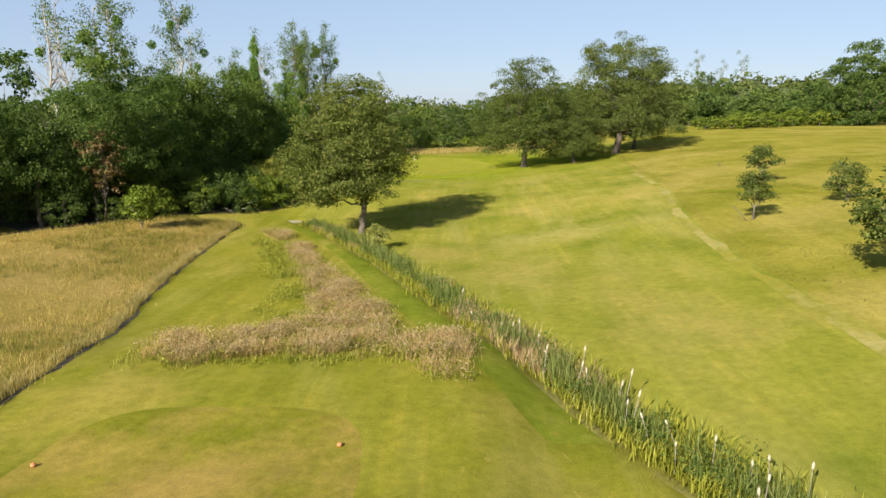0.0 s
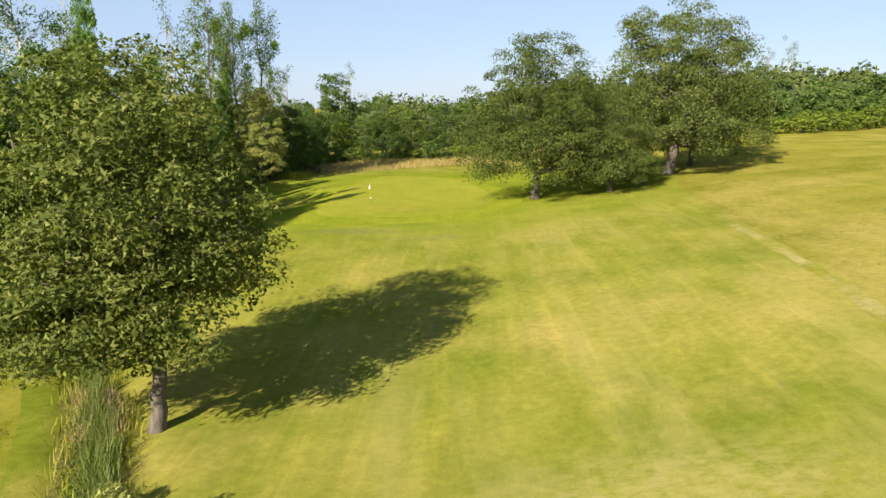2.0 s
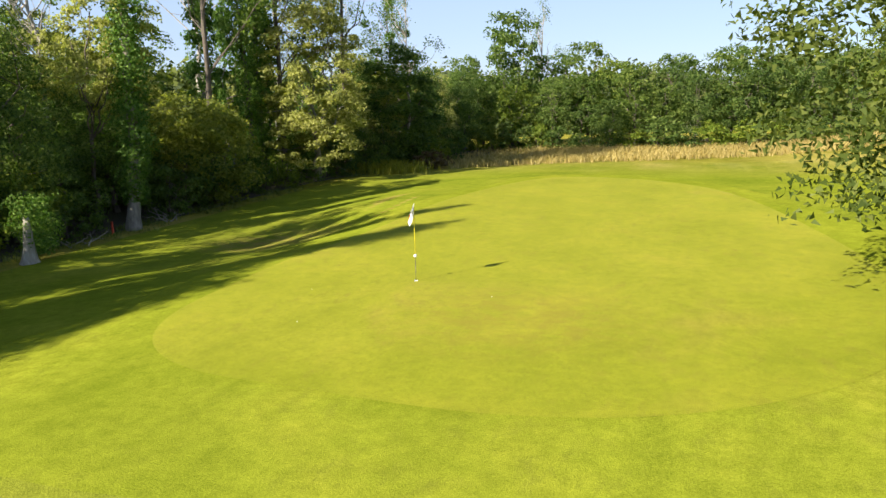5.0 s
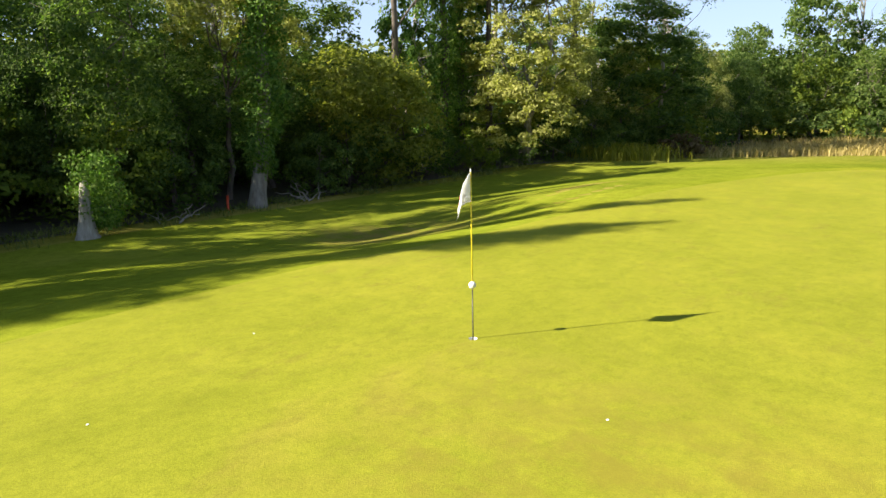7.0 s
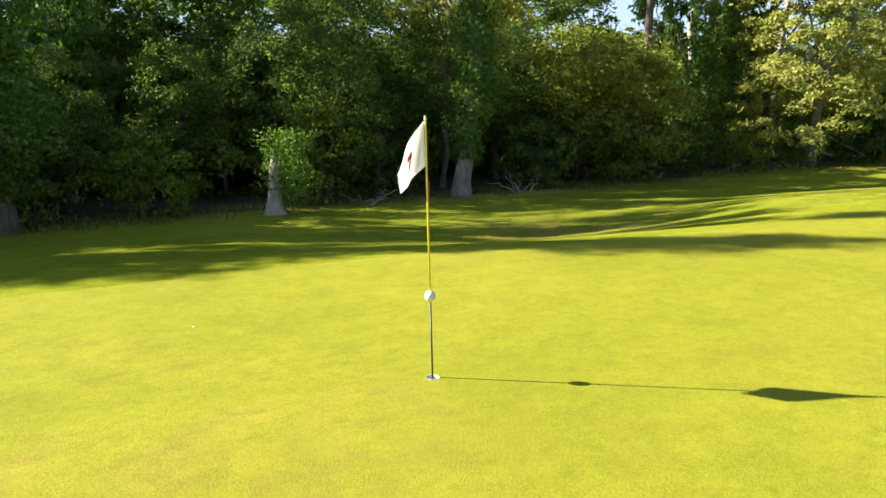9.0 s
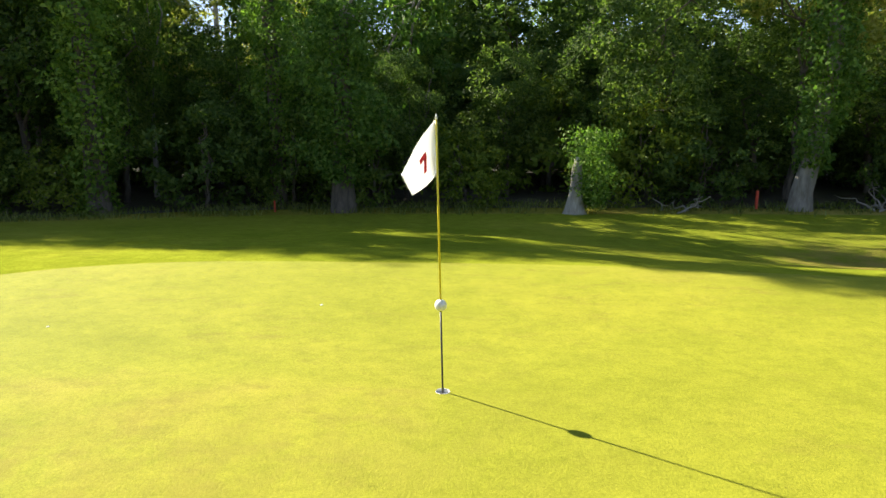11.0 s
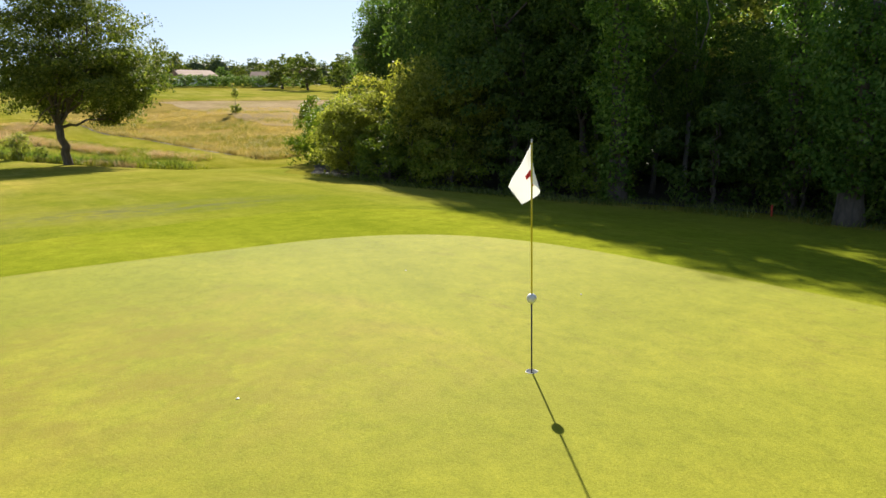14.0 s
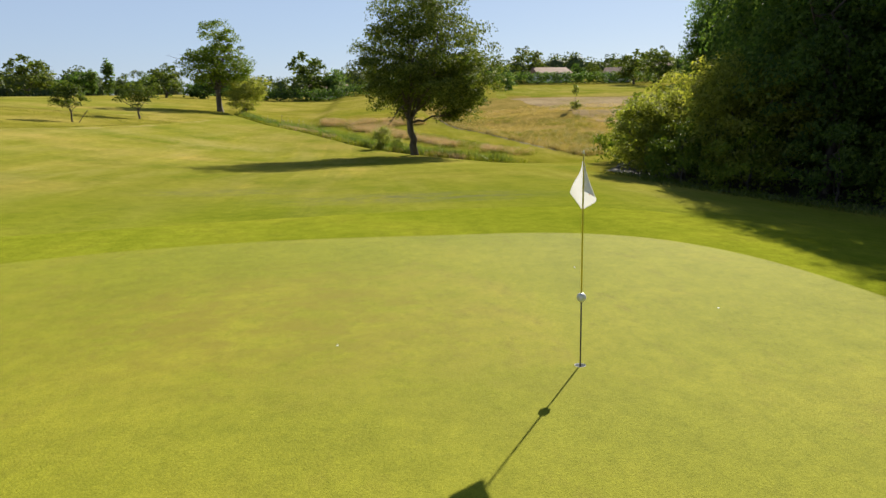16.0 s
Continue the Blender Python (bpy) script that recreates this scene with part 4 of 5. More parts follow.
ditch_bush = make_tree("ditch_bush", 85, 2.2, [(0, 0, 1.1, 0.9, 0.9, 1.0)], 40, 46, 0.36, 0.10, L_PALE, M_BARK, 0.04, 0.4, 4, 0.3, (0, 0), 0, "small leafy bush growing among the reeds", "", "bush")
put(ditch_bush, 0.9, -52.3, 0, 0.9, 0.95)
again(ditch_bush, -0.3, -50.2, 100, 0.5, 0.6)
corner_bush = make_tree("willow_bush", 86, 4.6, [(0, 0, 2.0, 2.0, 2.0, 2.0), (0.8, 0.3, 3.0, 1.3, 1.3, 1.3), (-1.0, 0.2, 3.2, 1.5, 1.5, 1.5)], 150, 105, 0.55, 0.092, L_SALLOW, M_BARK, 0.08, 0.8, 5, 0.35, (0, 0), 1, "sunlit grey-green willow bush at the wood corner", "", "bush")
put(corner_bush, -10.4, -24.6, 30, 0.95, 0.78)
again(corner_bush, -12.8, -20.0, 130, 1.1, 1.12, 0, "shaded grey-green willow bush in the wood edge")
again(corner_bush, -14.2, -27.4, 200, 1.05, 0.95, 0, "tall willow bush behind the wood corner")
willow = make_tree("willow", 87, 11, [(0, 0, 6.4, 3.0, 3.0, 4.4), (0.8, -0.8, 4.4, 2.4, 2.4, 2.4), (-0.4, 0.4, 9.4, 2.0, 2.0, 2.4), (0.6, -1.0, 2.6, 2.4, 2.4, 1.9)], 290, 120, 0.48, 0.105, L_PALE, M_BARKGREY, 0.2, 2.6, 8, 0.7, (0.2, 0), 2, "tall pale willow in full sun at the wood edge")
put(willow, -18.0, 26.0, 0, 1.2, 1.06)
again(corner_bush, -19.2, 16.6, 90, 1.5, 1.3, 0, "broad grey-green willow bush hanging to the ground")
conifer = make_tree("dark_tree", 88, 10, [(0, 0, 4.2, 2.9, 2.9, 4.0), (0.2, 0, 7.0, 2.1, 2.1, 3.0)], 250, 92, 0.55, 0.125, L_WOOD, M_BARK, 0.18, 1.4, 5, 0.78, (0, 0), 1, "dark pointed broadleaf tree with foliage to the ground")
put(conifer, -17.4, 37.0, 0, 1.45, 0.98)
again(conifer, -20.5, 31.5, 70, 0.9, 0.55, 0, "low dark bushy tree beside a pale willow")
high_willow = make_tree("willow", 90, 10, [(0.3, 0.2, 7.0, 2.3, 2.3, 2.0), (0.9, 1.0, 9.0, 1.9, 1.9, 1.9), (1.0, 1.6, 5.6, 1.5, 1.5, 1.2)], 140, 92, 0.48, 0.11, L_PALE, M_BARK, 0.10, 4.2, 6, 0.75, (0.2, 0.1), 1, "pale willow with its crown high above a leaning ivy trunk")
put(high_willow, -20.4, 9.0, 0, 1.05)
again(near_kinds[1], -22.5, 12.5, 150, 0.9, 0.62, 0, "low dark tree in the hollow of the wood")
again(near_kinds[1], -21.8, 8.4, 200, 0.8, 0.6, 0, "low dark tree behind a leaning trunk")
again(narrow, -21.2, 21.2, 40, 0.6, 1.0, 0.2, "ivy-grown column beside a pale willow")
again(narrow, -23.0, 21.4, 140, 0.85, 1.05, 0.2, "tall ivy-grown column behind willows")
again(near_kinds[1], -20.0, 4.4, 20, 0.8, 0.85, 0, "dark tree at the wood edge beside a stump")
rust = make_tree("rusty_bush", 89, 1.4, [(0, 0, 0.5, 1.1, 0.8, 0.5)], 60, 12, 0.22, 0.13, L_RUST, M_BARK, 0.03, 0.25, 4, 0.2, (0, 0), 0, "low bush with rust-brown withered leaves", "", "bush")
put(rust, -13.2, 35.8, 0, 1.4)
withered = make_tree("withered_tree", 91, 7.0, [(0, 0, 4.6, 1.7, 1.7, 1.9), (0.4, 0.2, 3.0, 1.2, 1.2, 1.2)], 90, 26, 0.4, 0.12, L_RUST, M_BARK, 0.08, 1.6, 6, 0.3, (0.1, 0.1), 2, "withered tree with thin rust-brown leaves at the wood edge")
put(withered, -22.9, -43.9, 0, 1.1, 1.2)
broom = bush_kinds[1]
again(broom, -20.6, -40.6, 20, 1.2, 1.25)
again(broom, -17.6, -37.4, 220, 1.1, 1.1)

# ---- fallen branches in the wood edge ----
for x, y, s, n in ((-14.8, -35.6, 1.1, 9), (-17.2, 4.8, 0.6, 7), (-17.8, 11.0, 0.8, 7), (-23.0, -42.4, 0.8, 8)):
    heap = new("fallen_branches")
    for k in range(n):
        a = drng.uniform(0, 6.3)
        q = drng.uniform(0.9, 2.4) * s
        part("branch", stems("branch", [tube(bent(drng, (drng.normal() * 0.3, drng.normal() * 0.3, 0.03), (math.cos(a) * q, math.sin(a) * q, drng.uniform(0.15, 1.1) * s), 5, 0.16), taper(0.05 * s, 0.01, 5), 5)], M_DEAD), heap)
    put(tagged(heap, "bleached fallen branches lying in undergrowth", "branches", "fallen branches"), x, y)

# ---- red stakes, tee markers, golf balls, slab ----
M_REDPOST = rough_mat("red_paint", (0.55, 0.06, 0.03), (0.72, 0.10, 0.05), 25.0, 0.003, 0.6)
M_ORANGE = rough_mat("orange_paint", (0.50, 0.15, 0.05), (0.60, 0.22, 0.09), 25.0, 0.003, 0.5)
M_SLAB = rough_mat("pale_concrete", (0.20, 0.185, 0.13), (0.36, 0.33, 0.26), 6.0, 0.01)


def chamfered(sx, sy, sz, b):
    bm = bmesh.new()
    bmesh.ops.create_cube(bm, size=1.0, matrix=Matrix.Translation((0, 0, sz / 2)) @ Matrix.Diagonal((sx, sy, sz, 1)))
    bmesh.ops.bevel(bm, geom=list(bm.edges), offset=b, segments=2, affect="EDGES")
    return bm


def bm_ob(name, bm, material, parent=None):
    me = bpy.data.meshes.new(name)
    bm.to_mesh(me)
    bm.free()
    me.materials.append(material)
    ob = new(name, me)
    ob.parent = parent
    return ob


post = bm_ob("hazard_stake", chamfered(0.07, 0.07, 0.62, 0.008), M_REDPOST)
tagged(post, "red painted wooden hazard stake at the wood edge", "stake", "hazard stakes")
put(post, -17.7, 7.3, 20, 1.0, None, 0.04)
again(post, -15.6, -7.3, 50, 0.62, None, 0.04)
for x, y in ((-3.2, -86.6), (3.9, -85.4)):
    mk = new("tee_marker")
    lathe("cap", [(0.0, 0.15), (0.06, 0.145), (0.10, 0.11), (0.115, 0.06), (0.10, 0.015), (0.06, 0.0)], 16, M_ORANGE, mk)
    lathe("spike", [(0.012, 0.0), (0.010, -0.08), (0.0, -0.1)], 8, M_DEAD, mk)
    mk.matrix_basis = pose(x, y, terrain(x, y) + 0.032) @ Matrix.Diagonal((0.6, 0.6, 0.6, 1))
    tagged(mk, "orange round tee marker on the short grass", "tee marker", "tee markers")
for x, y in ((-1.15, -4.15), (2.4, -0.95), (-2.25, -1.66)):
    gb = lathe("ball_marker", [(0.0, 0.006), (0.009, 0.006), (0.0135, 0.004), (0.014, 0.0)], 14, M_WHITE, None)
    gb.location = (x, y, terrain(x, y) + 0.0305)
    tagged(gb, "small white ball marker lying on the green", "ball marker", "ball markers")
slab = bm_ob("culvert_slab", chamfered(2.2, 0.8, 0.16, 0.03), M_SLAB)
tagged(slab, "pale concrete slab over the ditch", "slab")
slab.matrix_basis = pose(-9.0, -37.4, terrain(-9.0, -37.4) - 0.10, 0, 0, 10)


# ---- tall grass, reeds and cattails ----
def blades(name, rng, base, height, width, bend, material, label, category):
    """Narrow bent blades, each of two faces, from base points."""
    n = len(base)
    h = height * rng.uniform(0.55, 1.25, n)
    a = rng.uniform(0, 2 * math.pi, n)
    d = np.stack([np.cos(a), np.sin(a), 0 * a], 1)
    w = np.stack([-np.sin(a), np.cos(a), 0 * a], 1) * (width * rng.uniform(0.6, 1.3, n))[:, None]
    b = bend * rng.uniform(0.2, 1.6, n) * h
    up = np.array([0, 0, 1.0])
    mid = base + up * (h * 0.6)[:, None] + d * (b * 0.3)[:, None]
    tip = base + up * h[:, None] + d * b[:, None]
    low = np.stack([base - w * 0.5, base + w * 0.5, mid + w * 0.45, mid - w * 0.45], 1)
    top = np.stack([mid - w * 0.45, mid + w * 0.45, tip], 1)
    me = bpy.data.meshes.new(name)
    me.vertices.add(n * 7)
    me.vertices.foreach_set("co", np.concatenate([low.reshape(-1, 3), top.reshape(-1, 3)]).astype(np.float32).ravel())
    me.loops.add(n * 7)
    me.loops.foreach_set("vertex_index", np.arange(n * 7, dtype=np.int32))
    me.polygons.add(n * 2)
    me.polygons.foreach_set("loop_start", np.concatenate([np.arange(0, n * 4, 4), np.arange(n * 4, n * 7, 3)]).astype(np.int32))
    me.polygons.foreach_set("loop_total", np.repeat([4, 3], n).astype(np.int32))
    me.materials.append(material)
    me.update(calc_edges=True)
    ob = new(name, me)
    return tagged(ob, label, category, kind="stuff")


def weeds(name, rng, base, height, size, material, label, category):
    """Small leaves and seed heads on unseen stalks over base points, lower towards their outside."""
    pts = base + np.stack([rng.normal(size=len(base)) * 0.05, rng.normal(size=len(base)) * 0.05, height * rng.random(len(base)) ** 0.7], 1)
    ob = new(name, leaves(rng, pts, size, material, name, 1.6))
    return tagged(ob, label, category, kind="stuff")


def scatter(rng, n, x0, x1, y0, y1, inside):
    """n points of the ground for which inside(x, y) gives the odds."""
    out = []
    while len(out) < n:
        y = rng.uniform(y0, y1)
        x = rng.uniform(x0(y), x1(y)) if callable(x0) else rng.uniform(x0, x1)
        if rng.random() < inside(x, y):
            out.append((x, y, terrain(x, y) - 0.02))
    return np.array(out)


def tufted(rng, n, per, r, x0, x1, y0, y1, inside):
    """Points in n tufts of about per blades each."""
    c = scatter(rng, n, x0, x1, y0, y1, inside)
    k = np.repeat(np.arange(n), per)
    p = c[k]
    p[:, :2] += rng.normal(size=(len(k), 2)) * (r * rng.uniform(0.5, 1.4, n)[k])[:, None]
    p[:, 2] = [terrain(x, y) - 0.02 for x, y in p[:, :2]]
    return p


def patchy(x, y, s=0.5, lo=-0.1, hi=0.25):
    return ss(lo, hi, noise.noise((x * s, y * s, 3.7)))


def bank_front(x):
    return np.interp(x, [-4, -2, -1, 2.8, 4.8, 5.6, 7.3], [-79.7, -79.9, -79.4, -79.3, -79.6, -80.3, -81.2])


def band(x, y):
    """The curved bank of pinkish grass between the paths."""
    x, y = x + 0.9 * noise.noise((x * 0.55, y * 0.55, 1.3)), y + 0.8 * noise.noise((x * 0.5, y * 0.5, 8.1))
    front = bank_front(x)
    lower = ss(front, front + 0.5, y) * ss(-72.0 - 2.6 * ss(0.0, -3.5, x) - 2.4 * ss(3.0, 6.0, x), -74.0 - 2.6 * ss(0.0, -3.5, x) - 2.4 * ss(3.0, 6.0, x), y) * ss(-4.6, -3.6, x) * ss(7.6, 6.9, x)
    lower *= 1 - 0.75 * bump(x, y, 4.6, -76.6, 1.7, 1.7)
    c = np.interp(y, [-72, -67, -58.6, -51, -44], [1.7, 0.4, -2.5, -5.5, -8.6])
    half = np.interp(y, [-72, -67, -58.6, -44], [2.0, 1.35, 0.85, 0.7])
    arm = ss(-75, -72.5, y) * ss(-43.2, -44.6, y) * ss(half + 0.3, half - 0.5, abs(x - c))
    return min(1.0, max(lower, arm)) * (0.10 + 0.90 * patchy(x, y, 0.8, -0.2, 0.2))


grng = np.random.default_rng(17)
def wedge(x, y):
    """Green weeds between the mown path and the bank."""
    return patchy(x, y, 0.4, -0.35, 0.3) * ss(-75, -71, y) * ss(-47, -53, y) * ss(-3.6, -2.4, x - np.interp(y, [-72, -58, -47], [1.2, -2.2, -7.2])) * ss(0.4, -0.6, x - np.interp(y, [-72, -58, -47], [0.4, -2.6, -7.4]))


blades("pink_grass", grng, tufted(grng, 1350, 20, 0.17, -12, 9, -82, -43, band), 0.46, 0.008, 1.0, L_PINK, "bank of pinkish dry flowering grass", "tall grass")
blades("olive_grass", grng, tufted(grng, 1100, 16, 0.18, -12, 9, -82, -43, lambda x, y: band(x, y) * (0.3 + 0.7 * patchy(x, y, 0.9, -0.2, 0.2))), 0.34, 0.014, 1.0, L_ROUGHB, "olive grass mixed into the bank", "tall grass")
blades("green_weeds", grng, tufted(grng, 1500, 11, 0.14, -12, 9, -82, -43, lambda x, y: max(0.45 * band(x, y), 0.7 * ss(bank_front(x) - 0.5, bank_front(x) + 0.1, y) * ss(bank_front(x) + 1.0, bank_front(x) + 0.3, y) * ss(-4.8, -3.8, x) * ss(7.6, 6.8, x) * patchy(x, y, 0.9, -0.35, 0.25), 0.8 * wedge(x, y))), 0.22, 0.022, 0.9, L_BLADE, "green weeds and low grass on the bank", "grass")
weeds("bank_weeds", grng, tufted(grng, 620, 34, 0.20, -12, 9, -82, -43, band), 0.55, 0.05, L_PINK, "pinkish seed heads of weeds on the bank", "weeds")
weeds("bank_leaves", grng, tufted(grng, 600, 30, 0.24, -12, 9, -82, -43, lambda x, y: max(0.6 * band(x, y), wedge(x, y))), 0.34, 0.06, L_BLADE, "leafy green weeds on the bank", "weeds")
weeds("ditch_leaves", grng, scatter(grng, 16000, lambda y: ditch_x(y) - 1.6, lambda y: ditch_x(y) + 1.6, -100, -39, lambda x, y: math.exp(-((x - ditch_x(y) - 0.1) / 0.7) ** 2) * patchy(x, y, 0.6, -0.3, 0.25)), 0.75, 0.06, L_WOOD, "dark leafy weeds along the ditch", "weeds")
blades("dry_field_grass", grng, tufted(grng, 2300, 16, 0.30, lambda y: max(-36, wood_edge(y)), field_edge, -94, -40, lambda x, y: 0.2 + 0.8 * patchy(x, y, 0.3, -0.3, 0.3)), 0.32, 0.014, 0.9, L_STRAW, "golden dry grass of the unmown field", "tall grass")
blades("field_green_grass", grng, tufted(grng, 1300, 14, 0.25, lambda y: max(-36, wood_edge(y)), field_edge, -94, -40, lambda x, y: patchy(x, y, 0.16, 0.0, 0.3)), 0.34, 0.02, 0.9, L_ROUGHB, "olive patches in the unmown field", "tall grass")
blades("field_edge_grass", grng, scatter(grng, 4200, lambda y: field_edge(y) - 0.6, field_edge, -88, -40, lambda x, y: 0.25 + 0.75 * patchy(x, y, 0.8, -0.3, 0.3)), 0.45, 0.02, 0.5, L_STRAW, "ragged standing edge of the unmown grass", "tall grass")
blades("far_straw", grng, scatter(grng, 22000, -16, 44, 34, 72, lambda x, y: ss(0.0, 1.2, y - straw_front(x)) * ss(63, 59, y - 0.34 * max(0, x)) * (1 if x > -10 else 0.5)), 0.62, 0.06, 0.6, L_STRAW, "strip of tall straw-coloured grass before the far trees", "tall grass")
blades("wood_edge_grass", grng, scatter(grng, 12000, lambda y: wood_edge(y) - 1.4, lambda y: wood_edge(y) + 1.4, -24, 46, lambda x, y: ss(1.4, -0.2, x - wood_edge(y)) * patchy(x, y, 0.7, -0.4, 0.3)), 0.22, 0.02, 1.0, L_REED, "uncut green grass along the wood edge", "grass")
blades("bright_sedge", grng, scatter(grng, 2600, -19, -11, 29, 36, lambda x, y: bump(x, y, -15.8, 32.2, 1.8, 1.6)), 0.9, 0.05, 0.5, L_BLADE, "clump of bright tall sedge at the wood edge", "grass")
blades("slope_rough", grng, tufted(grng, 1300, 12, 0.3, fair_right, lambda y: 48, -84, 10, lambda x, y: ss(0.1, 0.7, x - fair_right(y)) * (0.15 + 0.85 * patchy(x, y, 0.25, -0.2, 0.35))), 0.10, 0.03, 1.2, L_ROUGHB, "unmown yellow-green grass on the slope", "grass")

blades("slope_edge_grass", grng, scatter(grng, 4000, lambda y: fair_right(y) + 0.05, lambda y: fair_right(y) + 0.9, -70, 6, lambda x, y: 0.4 + 0.6 * patchy(x, y, 0.4, -0.3, 0.3)), 0.06, 0.03, 1.1, L_ROUGHB, "standing edge of the unmown slope beside the fairway", "grass")
worn_line = strip("worn_line", -84, -20, 0.5, lambda y: fair_right(y) - 0.95 + 0.25 * noise.noise((0.3, y * 0.35, 2.0)), lambda y: fair_right(y) - 0.25 + 0.25 * noise.noise((0.9, y * 0.35, 7.0)), 3, 0.022, M_WORN)
tagged(worn_line, "pale worn line of dry grass beside the rough", "worn grass", kind="structure")
track_verts = []
for i in range(61):                                     # a mown track that climbs the slope at a slant
    tx_ = 25.3 + 24.0 * i / 60
    ty_ = -39.6 - 0.95 * (tx_ - 25.3) + 0.4 * noise.noise((tx_ * 0.3, 0.4, 0.7))
    for j in range(5):
        wx, wy = tx_ + 0.24 * (j - 2), ty_ + 0.26 * (j - 2)
        track_verts.append((wx, wy, under(wx, wy) + 0.03))
mown_track = mesh_ob("mown_track", track_verts, [(i * 5 + j, i * 5 + j + 1, i * 5 + j + 6, i * 5 + j + 5) for i in range(60) for j in range(4)], M_PATH)
tagged(mown_track, "narrow mown track crossing the rough slope", "path", kind="structure")


def ditch_w(y):
    return ditch_x(y) - 1.8


def ditch_e(y):
    return ditch_x(y) + 1.6


blades("reeds", grng, scatter(grng, 9500, ditch_w, ditch_e, -102, -39, lambda x, y: math.exp(-((x - ditch_x(y) - 0.1) / 0.42) ** 2) * (0.15 + 0.85 * patchy(x, y, 0.5, -0.3, 0.2))), 1.0, 0.028, 0.3, L_REED, "grey-green reeds standing in the ditch", "reeds")
blades("ditch_weeds", grng, scatter(grng, 21000, ditch_w, ditch_e, -102, -38.5, lambda x, y: math.exp(-((x - ditch_x(y) - 0.1) / 0.8) ** 2) * patchy(x, y, 0.7, -0.6, 0.3)), 0.5, 0.035, 0.7, L_BLADE, "green weeds on the banks of the ditch", "weeds")
blades("ditch_straw", grng, scatter(grng, 7000, ditch_w, ditch_e, -102, -38.5, lambda x, y: math.exp(-((x - ditch_x(y) - 0.15) / 0.55) ** 2) * patchy(x, y, 0.35, -0.05, 0.35)), 0.62, 0.03, 0.6, L_PINK, "dry brown stalks along the ditch", "weeds")
M_FLUFF = rough_mat("cattail_fluff", (0.36, 0.31, 0.22), (0.52, 0.47, 0.37), 40.0, 0.01, 1.0)
cattail = new("cattail")
lathe("stalk", [(0.012, -0.05), (0.010, 1.4), (0.005, 1.74), (0.0, 1.75)], 6, M_DEAD, cattail)
lathe("seed_head", [(0.0, 1.42), (0.020, 1.44), (0.032, 1.52), (0.030, 1.60), (0.018, 1.67), (0.0, 1.69)], 10, M_FLUFF, cattail, "pale fluffy seed head")
tagged(cattail, "cattail with a pale fluffy seed head in the ditch", "cattail", "cattails in the ditch")
for k in range(24):
    y = -71 - 18 * (k / 24) ** 0.75 + grng.uniform(-0.5, 0.5)
    x = ditch_x(y) + grng.normal() * 0.45
    m = pose(x, y, terrain(x, y), grng.normal() * 9, grng.normal() * 9, grng.uniform(0, 360))
    if k == 0:
        cattail.matrix_basis = m
    else:
        copy_thing(cattail, m).scale = (1, 1, float(grng.uniform(0.5, 0.85)))

# ---- distance: hedges, woods, houses and the tower ----
FAR = "trees in the distance"
round_tree = make_tree("distant_tree", 91, 10, [(0, 0, 4.8, 4.2, 4.2, 4.2), (0.6, 0.4, 7.8, 3.0, 3.0, 2.6), (-2.0, -0.6, 3.4, 3.0, 3.0, 2.8)], 70, 26, 1.2, 0.46, L_OAK, M_BARK, 0.3, 2.2, 5, 0.45, (0.2, 0), 0, "round leafy tree on the far side of the fields", FAR)
low_wood = make_tree("distant_tree", 92, 8, [(0, 0, 3.6, 3.8, 3.8, 3.4), (1.6, 0.6, 5.2, 2.4, 2.4, 2.2), (-1.8, 0.2, 3.4, 2.6, 2.6, 2.8)], 70, 34, 1.2, 0.42, L_WOOD, M_BARK, 0.2, 1.6, 3, 0.45, (0.2, 0), 0, "green tree of the hedge beyond the slope", FAR)
spire = make_tree("cypress", 93, 11, [(0, 0, 5.5, 1.1, 1.1, 5.3)], 110, 16, 0.6, 0.4, L_WOOD, M_BARK, 0.15, 0.8, 1, 0.4, (0, 0), 0, "narrow dark cypress on the skyline", FAR)
airy = make_tree("field_tree", 94, 15, [(0, 0, 7.4, 4.6, 4.6, 3.8), (-0.6, 0.2, 11.4, 2.7, 2.7, 3.2), (2.6, 0.4, 6.4, 3.0, 3.0, 2.8), (-2.8, -0.4, 6.0, 2.8, 2.8, 2.6)], 210, 70, 0.95, 0.2, L_BRIGHT, M_BARK, 0.4, 3.4, 12, 0.4, (0.2, 0), 2, "tall airy tree with open foliage beside a round bush", "")
put(airy, 24.1, -106.4, 40, 1.05, 0.93)
again(corner_bush, 20.2, -106.1, 20, 1.46, 1.15, 0, "round olive bush beside a tall tree")
put(round_tree, -41.0, -186.0, 0, 1.15, 0.86)
put(low_wood, 70.0, 66.0, 0, 0.9)
put(spire, 56.0, -154.5, 0, 0.9, 0.7)
again(spire, 59.5, -155.0, 50, 0.7, 0.5)
frng = np.random.default_rng(23)
